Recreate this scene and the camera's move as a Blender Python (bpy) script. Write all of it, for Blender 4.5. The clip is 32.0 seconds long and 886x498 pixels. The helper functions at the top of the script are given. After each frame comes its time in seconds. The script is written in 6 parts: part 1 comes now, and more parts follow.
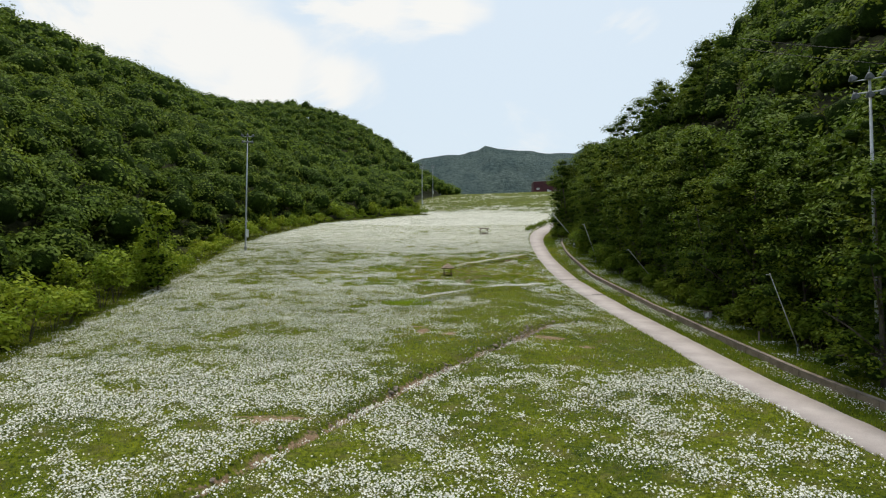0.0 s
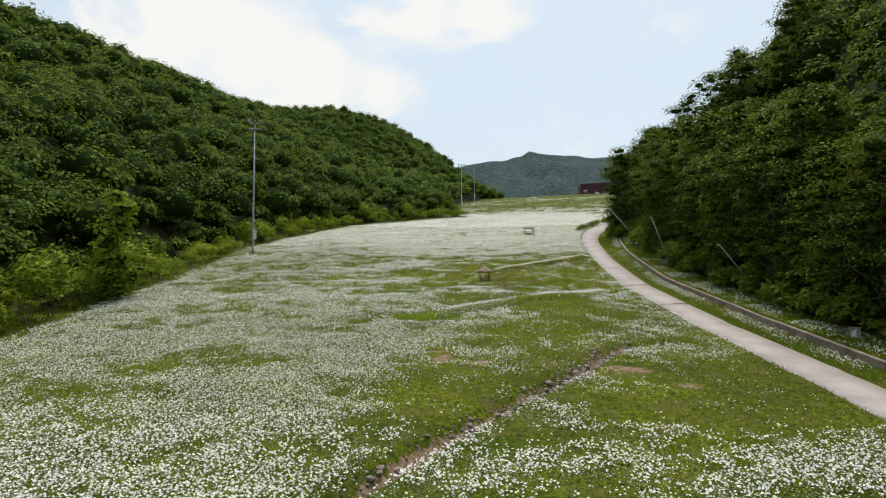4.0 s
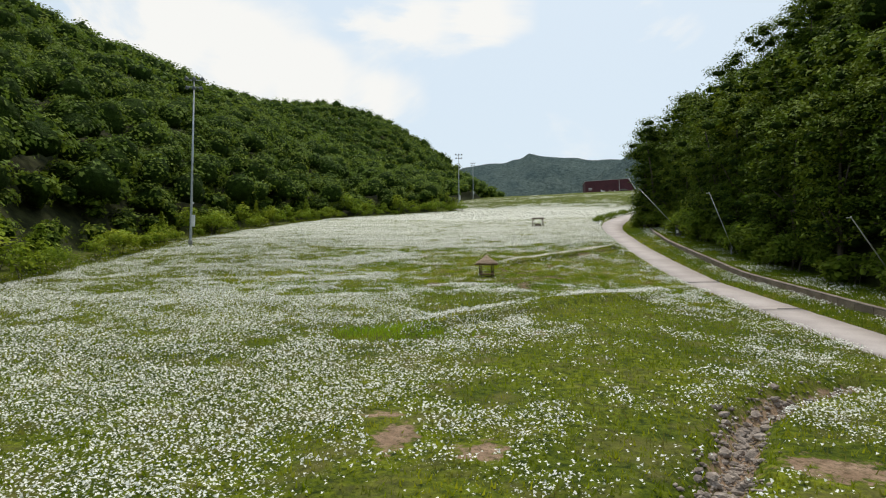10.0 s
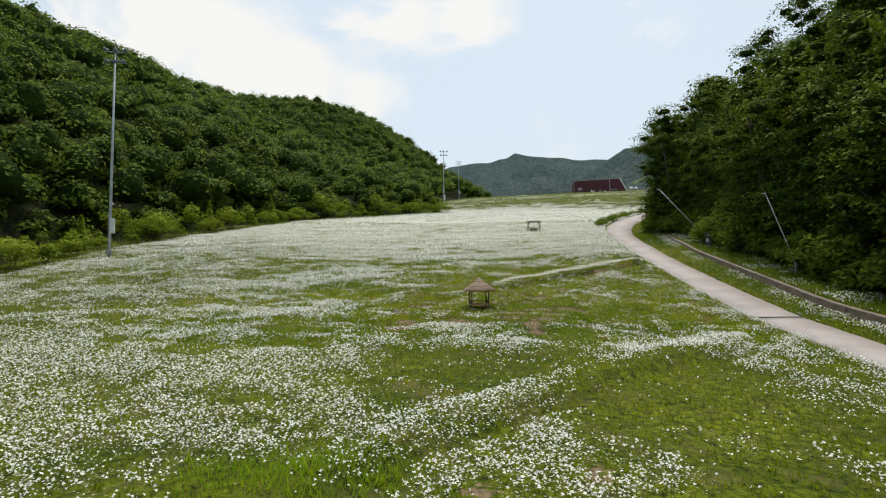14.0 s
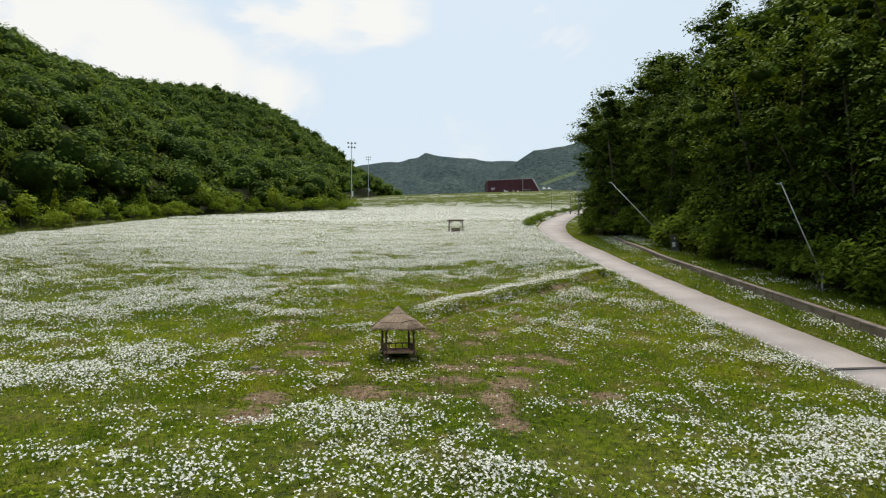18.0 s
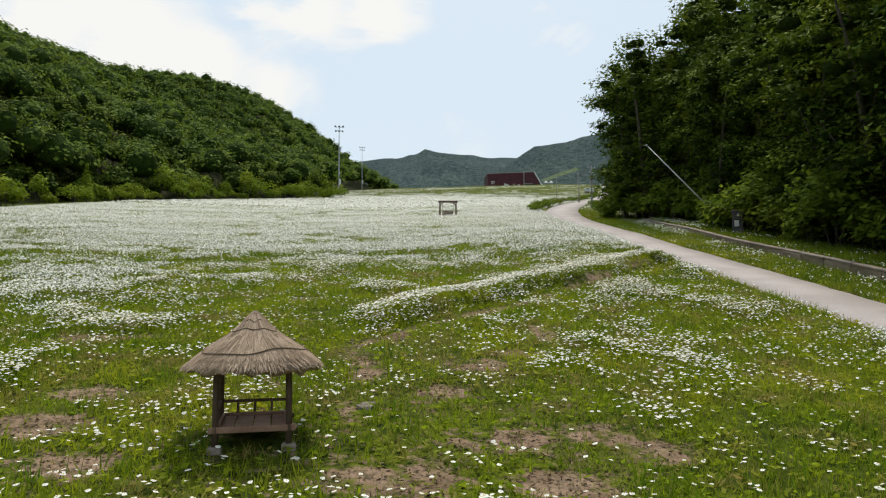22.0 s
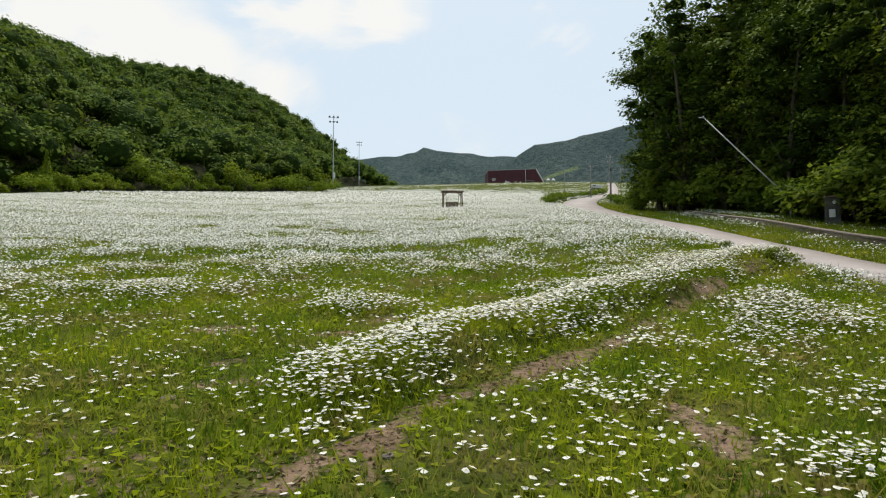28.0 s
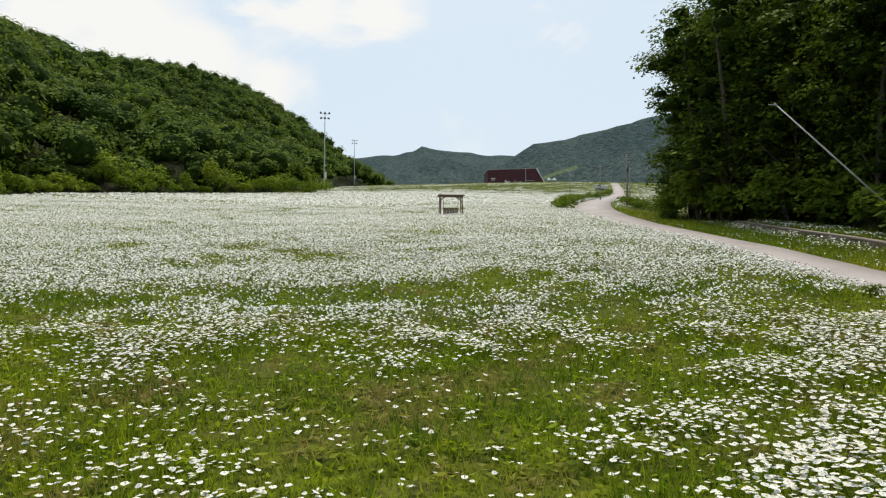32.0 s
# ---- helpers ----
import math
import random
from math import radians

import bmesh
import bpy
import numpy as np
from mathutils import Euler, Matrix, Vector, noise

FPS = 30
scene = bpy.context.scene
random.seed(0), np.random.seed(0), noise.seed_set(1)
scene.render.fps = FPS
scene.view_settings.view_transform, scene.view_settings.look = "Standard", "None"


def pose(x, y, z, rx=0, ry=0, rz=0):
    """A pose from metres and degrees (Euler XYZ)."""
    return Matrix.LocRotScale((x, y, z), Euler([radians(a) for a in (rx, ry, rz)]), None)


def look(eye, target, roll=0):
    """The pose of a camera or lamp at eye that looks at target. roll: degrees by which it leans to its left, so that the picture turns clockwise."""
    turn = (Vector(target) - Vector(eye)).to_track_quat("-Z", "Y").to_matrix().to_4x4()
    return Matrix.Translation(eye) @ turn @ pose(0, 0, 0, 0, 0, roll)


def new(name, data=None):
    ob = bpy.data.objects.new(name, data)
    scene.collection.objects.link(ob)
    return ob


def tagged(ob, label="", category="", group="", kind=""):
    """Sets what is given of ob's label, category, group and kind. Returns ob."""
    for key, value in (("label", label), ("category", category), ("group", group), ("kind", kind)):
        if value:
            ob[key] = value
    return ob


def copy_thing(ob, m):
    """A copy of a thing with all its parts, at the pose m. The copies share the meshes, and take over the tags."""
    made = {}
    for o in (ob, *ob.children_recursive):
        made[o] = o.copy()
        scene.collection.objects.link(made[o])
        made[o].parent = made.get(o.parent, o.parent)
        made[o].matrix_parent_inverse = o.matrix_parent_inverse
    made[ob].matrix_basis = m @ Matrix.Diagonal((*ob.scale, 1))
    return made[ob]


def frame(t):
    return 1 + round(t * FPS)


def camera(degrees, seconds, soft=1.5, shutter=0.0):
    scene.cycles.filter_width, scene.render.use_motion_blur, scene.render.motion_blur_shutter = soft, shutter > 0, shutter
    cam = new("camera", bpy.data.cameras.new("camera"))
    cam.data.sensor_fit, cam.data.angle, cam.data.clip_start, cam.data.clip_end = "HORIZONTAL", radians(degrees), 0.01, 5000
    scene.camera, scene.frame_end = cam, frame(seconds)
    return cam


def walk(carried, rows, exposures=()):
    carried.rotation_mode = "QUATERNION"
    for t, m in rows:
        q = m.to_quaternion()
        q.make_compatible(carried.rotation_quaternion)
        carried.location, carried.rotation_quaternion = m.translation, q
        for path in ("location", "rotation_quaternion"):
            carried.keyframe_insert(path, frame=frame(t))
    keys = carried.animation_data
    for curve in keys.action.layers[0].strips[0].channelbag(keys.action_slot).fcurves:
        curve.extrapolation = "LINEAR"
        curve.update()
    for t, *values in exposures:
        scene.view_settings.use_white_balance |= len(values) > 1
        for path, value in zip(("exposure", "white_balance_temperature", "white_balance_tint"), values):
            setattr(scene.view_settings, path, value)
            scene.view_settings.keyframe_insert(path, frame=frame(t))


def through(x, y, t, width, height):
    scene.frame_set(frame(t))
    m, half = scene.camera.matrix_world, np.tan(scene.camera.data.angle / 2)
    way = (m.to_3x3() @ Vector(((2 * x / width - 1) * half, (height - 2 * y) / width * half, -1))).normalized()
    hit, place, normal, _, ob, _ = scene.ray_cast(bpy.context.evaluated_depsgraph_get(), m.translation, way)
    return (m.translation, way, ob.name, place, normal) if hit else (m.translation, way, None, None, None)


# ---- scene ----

cam = camera(64.4, 32.0, soft=1.15)
METRES, EYE, TILT, LEAN, TURN = 130.0, 10.8, -5.2, -3.0, -0.08
ROWS = [
    (0.0, 0.0, 0.0, 0.0, 0.42, 8.51, 2.83),
    (0.5, -0.0002, 0.0161, 0.0016, 0.41, 8.59, 2.88),
    (1.0, 0.0, 0.0344, 0.0034, 0.39, 8.67, 2.95),
    (1.5, 0.0006, 0.0569, 0.0055, 0.36, 8.76, 3.01),
    (2.0, 0.0018, 0.0813, 0.0078, 0.36, 8.87, 3.1),
    (2.5, 0.0027, 0.106, 0.0101, 1.89, 9.08, 2.96),
    (3.0, 0.005, 0.1293, 0.012, 4.12, 9.31, 2.74),
    (3.5, 0.007, 0.1503, 0.0138, 4.12, 9.34, 2.79),
    (5.5, 0.0147, 0.2209, 0.0197, 4.09, 9.44, 2.85),
    (6.0, 0.016, 0.2375, 0.0209, 4.1, 9.48, 2.85),
    (6.5, 0.0167, 0.2536, 0.0221, 4.09, 9.52, 2.84),
    (7.0, 0.0166, 0.2692, 0.0233, 4.09, 9.53, 2.83),
    (7.5, 0.0156, 0.2844, 0.0245, 4.09, 9.56, 2.85),
    (8.0, 0.0138, 0.2994, 0.0254, 4.08, 9.57, 2.85),
    (8.5, 0.0118, 0.3163, 0.0265, 4.06, 9.57, 2.85),
    (9.0, 0.0098, 0.3362, 0.028, 4.04, 9.62, 2.84),
    (9.5, 0.0077, 0.3584, 0.0304, 4.04, 9.65, 2.86),
    (10.0, 0.0054, 0.3816, 0.0338, 4.04, 9.69, 2.87),
    (10.5, 0.0033, 0.4048, 0.0377, 4.02, 9.72, 2.89),
    (11.0, 0.0019, 0.4271, 0.0421, 4.02, 9.72, 2.93),
    (11.5, 0.0009, 0.4482, 0.0471, 4.02, 9.73, 2.92),
    (12.0, 0.0005, 0.4673, 0.0519, 4.02, 9.75, 2.93),
    (12.5, 0.0006, 0.4841, 0.0571, 4.0, 9.71, 2.91),
    (13.0, 0.0014, 0.4985, 0.0621, 3.98, 9.72, 2.91),
    (13.5, 0.002, 0.5114, 0.0665, 3.81, 9.69, 2.88),
    (14.0, 0.0022, 0.5234, 0.0692, 2.85, 9.61, 2.98),
    (14.5, 0.0018, 0.5354, 0.0715, 1.31, 9.48, 3.16),
    (16.5, 0.0013, 0.5987, 0.0896, -0.04, 9.41, 3.23),
    (17.0, 0.0008, 0.6205, 0.0929, -1.68, 9.31, 3.46),
    (17.5, 0.0005, 0.6443, 0.0952, -3.84, 9.16, 3.74),
    (18.0, 0.0008, 0.6701, 0.0975, -4.48, 9.15, 3.83),
    (18.5, 0.0023, 0.6966, 0.1001, -4.5, 9.21, 3.84),
    (19.0, 0.0044, 0.7219, 0.1022, -4.5, 9.23, 3.86),
    (19.5, 0.007, 0.7449, 0.1037, -4.51, 9.22, 3.85),
    (20.0, 0.0101, 0.7642, 0.1052, -4.51, 9.18, 3.84),
    (20.5, 0.0133, 0.7793, 0.1066, -4.51, 9.14, 3.81),
    (21.0, 0.0166, 0.7909, 0.1074, -4.51, 9.07, 3.76),
    (21.5, 0.0196, 0.8001, 0.108, -4.52, 8.99, 3.71),
    (22.0, 0.0224, 0.8078, 0.1087, -4.53, 8.97, 3.65),
    (22.5, 0.0248, 0.8145, 0.1095, -4.54, 8.97, 3.6),
    (23.0, 0.0266, 0.8205, 0.1105, -4.55, 8.95, 3.57),
    (23.5, 0.0277, 0.8256, 0.1124, -4.56, 8.93, 3.55),
    (24.0, 0.0281, 0.8302, 0.1143, -4.56, 8.91, 3.56),
    (24.5, 0.0279, 0.8347, 0.1154, -4.52, 8.91, 3.53),
    (25.0, 0.0269, 0.8392, 0.1163, -4.54, 8.86, 3.52),
    (25.5, 0.026, 0.8445, 0.1169, -4.55, 8.83, 3.47),
    (27.5, 0.0253, 0.8842, 0.1205, -4.67, 8.83, 3.45),
    (28.0, 0.0262, 0.8982, 0.1219, -4.69, 8.88, 3.46),
    (28.5, 0.0273, 0.9123, 0.1236, -4.72, 8.94, 3.47),
    (29.0, 0.0289, 0.9259, 0.1256, -4.74, 8.97, 3.46),
    (29.5, 0.0306, 0.9385, 0.1277, -4.77, 9.0, 3.45),
    (30.0, 0.0321, 0.9499, 0.1302, -4.79, 8.98, 3.41),
    (30.5, 0.0332, 0.9598, 0.1338, -4.81, 8.94, 3.4),
    (31.0, 0.0341, 0.9678, 0.1381, -4.82, 8.86, 3.42),
    (31.5, 0.0347, 0.9743, 0.1421, -4.83, 8.82, 3.4),
    (32.0, 0.0352, 0.9791, 0.1451, -4.85, 8.79, 3.39),
]
walk(cam, [(t, pose(0, 0, EYE, TILT, LEAN, TURN) @ pose(METRES * x, METRES * y, METRES * z, 90 + pitch, roll, yaw)) for t, x, y, z, yaw, pitch, roll in ROWS])

# ---- world, sun, exposure ----
SUN_UP, SUN_AZ = 64.0, 8.0   # degrees above the horizon; clockwise from +y
scene.view_settings.exposure = 0.0


def make_world():
    w = bpy.data.worlds.new("sky")
    scene.world = w
    w.use_nodes = True
    nt = w.node_tree
    nt.nodes.clear()
    N, L = nt.nodes.new, nt.links.new
    out, bg = N("ShaderNodeOutputWorld"), N("ShaderNodeBackground")
    sky = N("ShaderNodeTexSky")
    sky.sky_type, sky.sun_disc = "NISHITA", False
    sky.sun_elevation, sky.sun_rotation = radians(SUN_UP), radians(SUN_AZ)
    sky.air_density, sky.dust_density, sky.ozone_density = 1.0, 3.0, 1.0
    tc = N("ShaderNodeTexCoord")
    # veil of haze and broken clouds over the blue
    noise_a = N("ShaderNodeTexNoise")
    noise_a.inputs["Scale"].default_value, noise_a.inputs["Detail"].default_value = 3.2, 8.0
    noise_a.inputs["Roughness"].default_value, noise_a.inputs["Distortion"].default_value = 0.58, 0.5
    mp = N("ShaderNodeMapping")
    mp.inputs["Scale"].default_value = (1.0, 1.0, 2.2)
    mp.inputs["Location"].default_value = (0.35, 0.1, 0.2)
    L(tc.outputs["Generated"], mp.inputs["Vector"])
    L(mp.outputs["Vector"], noise_a.inputs["Vector"])
    total = noise_a.outputs["Fac"]
    # the larger clouds, as directions with a reach
    for d, reach, amount in CLOUDS:
        dist = N("ShaderNodeVectorMath")
        dist.operation = "DISTANCE"
        dist.inputs[1].default_value = Vector(d).normalized()
        wob = N("ShaderNodeVectorMath")
        wob.operation = "MULTIPLY_ADD"
        wob.inputs[1].default_value, wob.inputs[2].default_value = (0.16, 0.16, 0.10), (-0.08, -0.08, -0.05)
        L(noise_a.outputs["Color"], wob.inputs[0])
        sm = N("ShaderNodeVectorMath")
        L(tc.outputs["Generated"], sm.inputs[0])
        L(wob.outputs[0], sm.inputs[1])
        L(sm.outputs[0], dist.inputs[0])
        rng = N("ShaderNodeMapRange")
        rng.interpolation_type = "SMOOTHSTEP"
        rng.inputs["From Min"].default_value, rng.inputs["From Max"].default_value = reach, reach * 0.3
        rng.inputs["To Min"].default_value, rng.inputs["To Max"].default_value = 0.0, amount
        L(dist.outputs["Value"], rng.inputs["Value"])
        add = N("ShaderNodeMath")
        L(total, add.inputs[0])
        L(rng.outputs[0], add.inputs[1])
        total = add.outputs[0]
    ramp = N("ShaderNodeMapRange")
    ramp.interpolation_type = "SMOOTHSTEP"
    ramp.inputs["From Min"].default_value, ramp.inputs["From Max"].default_value = 0.56, 0.76
    L(total, ramp.inputs["Value"])
    veil = N("ShaderNodeMix")
    veil.data_type = "RGBA"
    veil.inputs["Factor"].default_value = 0.72
    L(sky.outputs[0], veil.inputs["A"])
    veil.inputs["B"].default_value = HAZE
    mix = N("ShaderNodeMix")
    mix.data_type = "RGBA"
    L(ramp.outputs[0], mix.inputs["Factor"])
    L(veil.outputs["Result"], mix.inputs["A"])
    mix.inputs["B"].default_value = CLOUD
    L(mix.outputs["Result"], bg.inputs["Color"])
    bg.inputs["Strength"].default_value = SKY
    L(bg.outputs[0], out.inputs["Surface"])


SKY = 0.12
HAZE, CLOUD = (6.5, 7.5, 8.15, 1.0), (7.75, 7.75, 7.55, 1.0)
CLOUDS = [((-0.43, 0.83, 0.365), 0.10, 0.22), ((-0.36, 0.867, 0.345), 0.11, 0.20), ((-0.28, 0.905, 0.318), 0.11, 0.20), ((-0.20, 0.936, 0.290), 0.10, 0.20), ((-0.125, 0.955, 0.274), 0.075, 0.18),
          ((-0.13, 0.912, 0.385), 0.08, 0.20), ((-0.05, 0.925, 0.372), 0.095, 0.22), ((0.02, 0.922, 0.386), 0.075, 0.20), ((0.205, 0.91, 0.36), 0.04, 0.14), ((0.255, 0.907, 0.336), 0.045, 0.14)]
make_world()
sun_data = bpy.data.lights.new("sun", "SUN")
sun_data.energy, sun_data.angle, sun_data.color = 2.7, radians(6.0), (1.0, 0.93, 0.80)
sun = new("sun", sun_data)
_a, _e = radians(SUN_AZ), radians(SUN_UP)
sun.matrix_world = look((60 * math.sin(_a) * math.cos(_e), 60 * math.cos(_a) * math.cos(_e), 60 * math.sin(_e) + 60), (0, 0, 60))

# ---- materials ----
def material(name, rough=0.8, metal=0.0):
    m = bpy.data.materials.new(name)
    m.use_nodes = True
    b = m.node_tree.nodes["Principled BSDF"]
    b.inputs["Roughness"].default_value, b.inputs["Metallic"].default_value = rough, metal
    b.inputs["Specular IOR Level"].default_value = 0.3
    return m, m.node_tree.nodes.new, m.node_tree.links.new, b


def mixed(N, L, fac, a, b):
    """A colour mix node; each of fac, a, b is a socket or a value."""
    n = N("ShaderNodeMix")
    n.data_type = "RGBA"
    for key, v in (("Factor", fac), ("A", a), ("B", b)):
        if isinstance(v, bpy.types.NodeSocket):
            L(v, n.inputs[key])
        else:
            n.inputs[key].default_value = v if key == "Factor" else (*v, 1.0)
    return n.outputs["Result"]


def noisy(N, L, scale, detail=4.0, rough=0.55, lo=0.35, hi=0.65, vec=None, stretch=None):
    tc = N("ShaderNodeTexCoord")
    n = N("ShaderNodeTexNoise")
    n.inputs["Scale"].default_value, n.inputs["Detail"].default_value, n.inputs["Roughness"].default_value = scale, detail, rough
    src = vec or tc.outputs["Object"]
    if stretch:
        mp = N("ShaderNodeMapping")
        mp.inputs["Scale"].default_value = stretch
        L(src, mp.inputs["Vector"])
        src = mp.outputs[0]
    L(src, n.inputs["Vector"])
    r = N("ShaderNodeMapRange")
    r.inputs["From Min"].default_value, r.inputs["From Max"].default_value = lo, hi
    L(n.outputs["Fac"], r.inputs["Value"])
    return r.outputs[0]


def bumped(N, L, bsdf, height, strength=0.4, distance=0.02):
    b = N("ShaderNodeBump")
    b.inputs["Strength"].default_value, b.inputs["Distance"].default_value = strength, distance
    L(height, b.inputs["Height"])
    L(b.outputs[0], bsdf.inputs["Normal"])


def two_tone(name, a, b, scale, rough=0.85, metal=0.0, bump=0.3, fine=None, stretch=None, by_object=0.0):
    """A surface of two colours in blotches, with a finer grain and relief."""
    m, N, L, p = material(name, rough, metal)
    big = noisy(N, L, scale, stretch=stretch)
    small = noisy(N, L, fine or scale * 9, 5.0, stretch=stretch)
    c = mixed(N, L, big, a, b)
    dark = N("ShaderNodeMix")
    dark.data_type, dark.blend_type = "RGBA", "MULTIPLY"
    dark.inputs["Factor"].default_value = 0.5
    L(c, dark.inputs["A"])
    grain = mixed(N, L, small, (0.62, 0.62, 0.62), (1.0, 1.0, 1.0))
    L(grain, dark.inputs["B"])
    c = dark.outputs["Result"]
    if by_object:
        info = N("ShaderNodeObjectInfo")
        hs = N("ShaderNodeHueSaturation")
        r = N("ShaderNodeMapRange")
        r.inputs["To Min"].default_value, r.inputs["To Max"].default_value = 1 - by_object, 1 + by_object
        L(info.outputs["Random"], r.inputs["Value"])
        L(r.outputs[0], hs.inputs["Value"])
        L(c, hs.inputs["Color"])
        c = hs.outputs[0]
    L(c, p.inputs["Base Color"])
    if bump:
        bumped(N, L, p, small, bump)
    return m


def leaf_material(name, dark, light, yellow, through=0.35, by_tree=False, dry=None):
    """Foliage: colour varies from leaf to leaf and in large drifts; some light passes through."""
    m, N, L, p = material(name, 0.75)
    p.inputs["Specular IOR Level"].default_value = 0.12
    geo = N("ShaderNodeNewGeometry")
    drift = noisy(N, L, 0.07, 2.0, lo=0.35, hi=0.65, vec=geo.outputs["Position"])
    mid = noisy(N, L, 0.4, 3.0, lo=0.38, hi=0.68, vec=geo.outputs["Position"])
    share = geo.outputs["Random Per Island"]
    if by_tree:
        # each tree has a green of its own; its leaves differ less
        a = N("ShaderNodeAttribute")
        a.attribute_name = "tint"
        blend = N("ShaderNodeMath")
        blend.operation = "MULTIPLY_ADD"
        blend.inputs[1].default_value = 0.3
        L(share, blend.inputs[0])
        rest = N("ShaderNodeMath")
        rest.operation = "MULTIPLY"
        rest.inputs[1].default_value = 0.7
        L(a.outputs["Fac"], rest.inputs[0])
        L(rest.outputs[0], blend.inputs[2])
        share = blend.outputs[0]
    c = mixed(N, L, share, dark, light)
    k = N("ShaderNodeMath")
    k.operation = "MULTIPLY"
    L(drift, k.inputs[0])
    L(mid, k.inputs[1])
    c = mixed(N, L, k.outputs[0], c, yellow)
    if dry:
        # withered turf and lush tufts, a step across
        c = mixed(N, L, noisy(N, L, 0.75, 5.0, 0.62, 0.50, 0.66, vec=geo.outputs["Position"]), c, dry)
        c = mixed(N, L, noisy(N, L, 1.15, 4.0, 0.6, 0.55, 0.70, vec=geo.outputs["Position"]), c, dark)
    L(c, p.inputs["Base Color"])
    tr = N("ShaderNodeBsdfTranslucent")
    L(c, tr.inputs["Color"])
    mx = N("ShaderNodeMixShader")
    mx.inputs[0].default_value = through
    L(p.outputs[0], mx.inputs[1])
    L(tr.outputs[0], mx.inputs[2])
    L(mx.outputs[0], m.node_tree.nodes["Material Output"].inputs["Surface"])
    return m


def ground_material():
    """Meadow soil and turf; the mesh carries how much bloom, bare soil and woodland floor there is."""
    m, N, L, p = material("meadow_ground", 0.95)
    p.inputs["Specular IOR Level"].default_value = 0.1

    def attr(name):
        a = N("ShaderNodeAttribute")
        a.attribute_name = name
        return a.outputs["Fac"]

    turf = mixed(N, L, noisy(N, L, 0.16, 4.0), (0.076, 0.103, 0.005), (0.172, 0.200, 0.008))
    # near-black green blotches paint the shade between stems into the turf
    turf = mixed(N, L, noisy(N, L, 3.4, 7.0, 0.62, lo=0.36, hi=0.66), turf, (0.015, 0.029, 0.003))
    turf = mixed(N, L, noisy(N, L, 0.55, 5.0, lo=0.50, hi=0.78), turf, (0.125, 0.112, 0.035))
    soil = mixed(N, L, noisy(N, L, 1.2, 6.0), (0.220, 0.142, 0.092), (0.335, 0.232, 0.158))
    soil = mixed(N, L, noisy(N, L, 14.0, 4.0, lo=0.5, hi=0.75), soil, (0.13, 0.10, 0.07))
    soil = mixed(N, L, noisy(N, L, 4.5, 7.0, 0.7, lo=0.5, hi=0.62), soil, (0.125, 0.088, 0.050))
    edge = N("ShaderNodeMath")
    edge.operation = "ADD"
    L(attr("soil"), edge.inputs[0])
    L(noisy(N, L, 2.3, 9.0, 0.68, lo=0.28, hi=0.72), edge.inputs[1])
    r = N("ShaderNodeMapRange")
    r.inputs["From Min"].default_value, r.inputs["From Max"].default_value = 1.05, 1.3
    L(edge.outputs[0], r.inputs["Value"])
    c = mixed(N, L, r.outputs[0], turf, soil)
    # heads of the flowers that are too many and too far off to stand singly
    vor = N("ShaderNodeTexVoronoi")
    vor.inputs["Scale"].default_value = 8.5
    tc = N("ShaderNodeTexCoord")
    L(tc.outputs["Object"], vor.inputs["Vector"])
    cover = N("ShaderNodeMath")
    cover.operation = "MULTIPLY_ADD"
    cover.inputs[1].default_value, cover.inputs[2].default_value = 0.70, 0.0
    L(attr("bloom"), cover.inputs[0])
    less = N("ShaderNodeMath")
    less.operation = "SUBTRACT"
    L(cover.outputs[0], less.inputs[0])
    L(vor.outputs["Distance"], less.inputs[1])
    dots = N("ShaderNodeMapRange")
    dots.inputs["From Min"].default_value, dots.inputs["From Max"].default_value = -0.03, 0.05
    L(less.outputs[0], dots.inputs["Value"])
    c = mixed(N, L, dots.outputs[0], c, (0.60, 0.595, 0.52))
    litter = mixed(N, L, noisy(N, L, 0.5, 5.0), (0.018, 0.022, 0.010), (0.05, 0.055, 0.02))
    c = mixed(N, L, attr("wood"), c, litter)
    L(c, p.inputs["Base Color"])
    bumped(N, L, p, noisy(N, L, 5.0, 6.0), 0.6, 0.06)
    return m


M_GROUND = ground_material()
M_CONCRETE = two_tone("path_concrete", (0.425, 0.370, 0.350), (0.535, 0.472, 0.448), 0.35, 0.9, bump=0.15, fine=22.0)
M_JOINT = two_tone("drain_grating", (0.05, 0.05, 0.052), (0.09, 0.088, 0.085), 3.0, 0.6, 0.4)
M_WALL = two_tone("weathered_concrete", (0.21, 0.158, 0.118), (0.33, 0.258, 0.195), 0.8, 0.92, bump=0.5, fine=9.0, by_object=0.12)
M_CAP = two_tone("wall_cap_concrete", (0.19, 0.152, 0.122), (0.29, 0.238, 0.195), 0.9, 0.9, bump=0.4, fine=14.0, by_object=0.08)
M_STEEL = two_tone("galvanised_steel", (0.36, 0.38, 0.39), (0.50, 0.52, 0.53), 1.5, 0.5, 0.6, 0.05)
M_LAMP = two_tone("lamp_housing", (0.10, 0.11, 0.12), (0.16, 0.17, 0.18), 3.0, 0.5, 0.5, 0.05)
M_GLASS = two_tone("lamp_reflector", (0.75, 0.77, 0.78), (0.85, 0.86, 0.87), 3.0, 0.25, 0.3, 0.0)
M_BOX = two_tone("switch_box_paint", (0.62, 0.63, 0.62), (0.74, 0.74, 0.73), 2.0, 0.6, 0.0, 0.05)
M_POLE = two_tone("concrete_pole", (0.22, 0.21, 0.19), (0.32, 0.31, 0.29), 1.2, 0.9, bump=0.2)
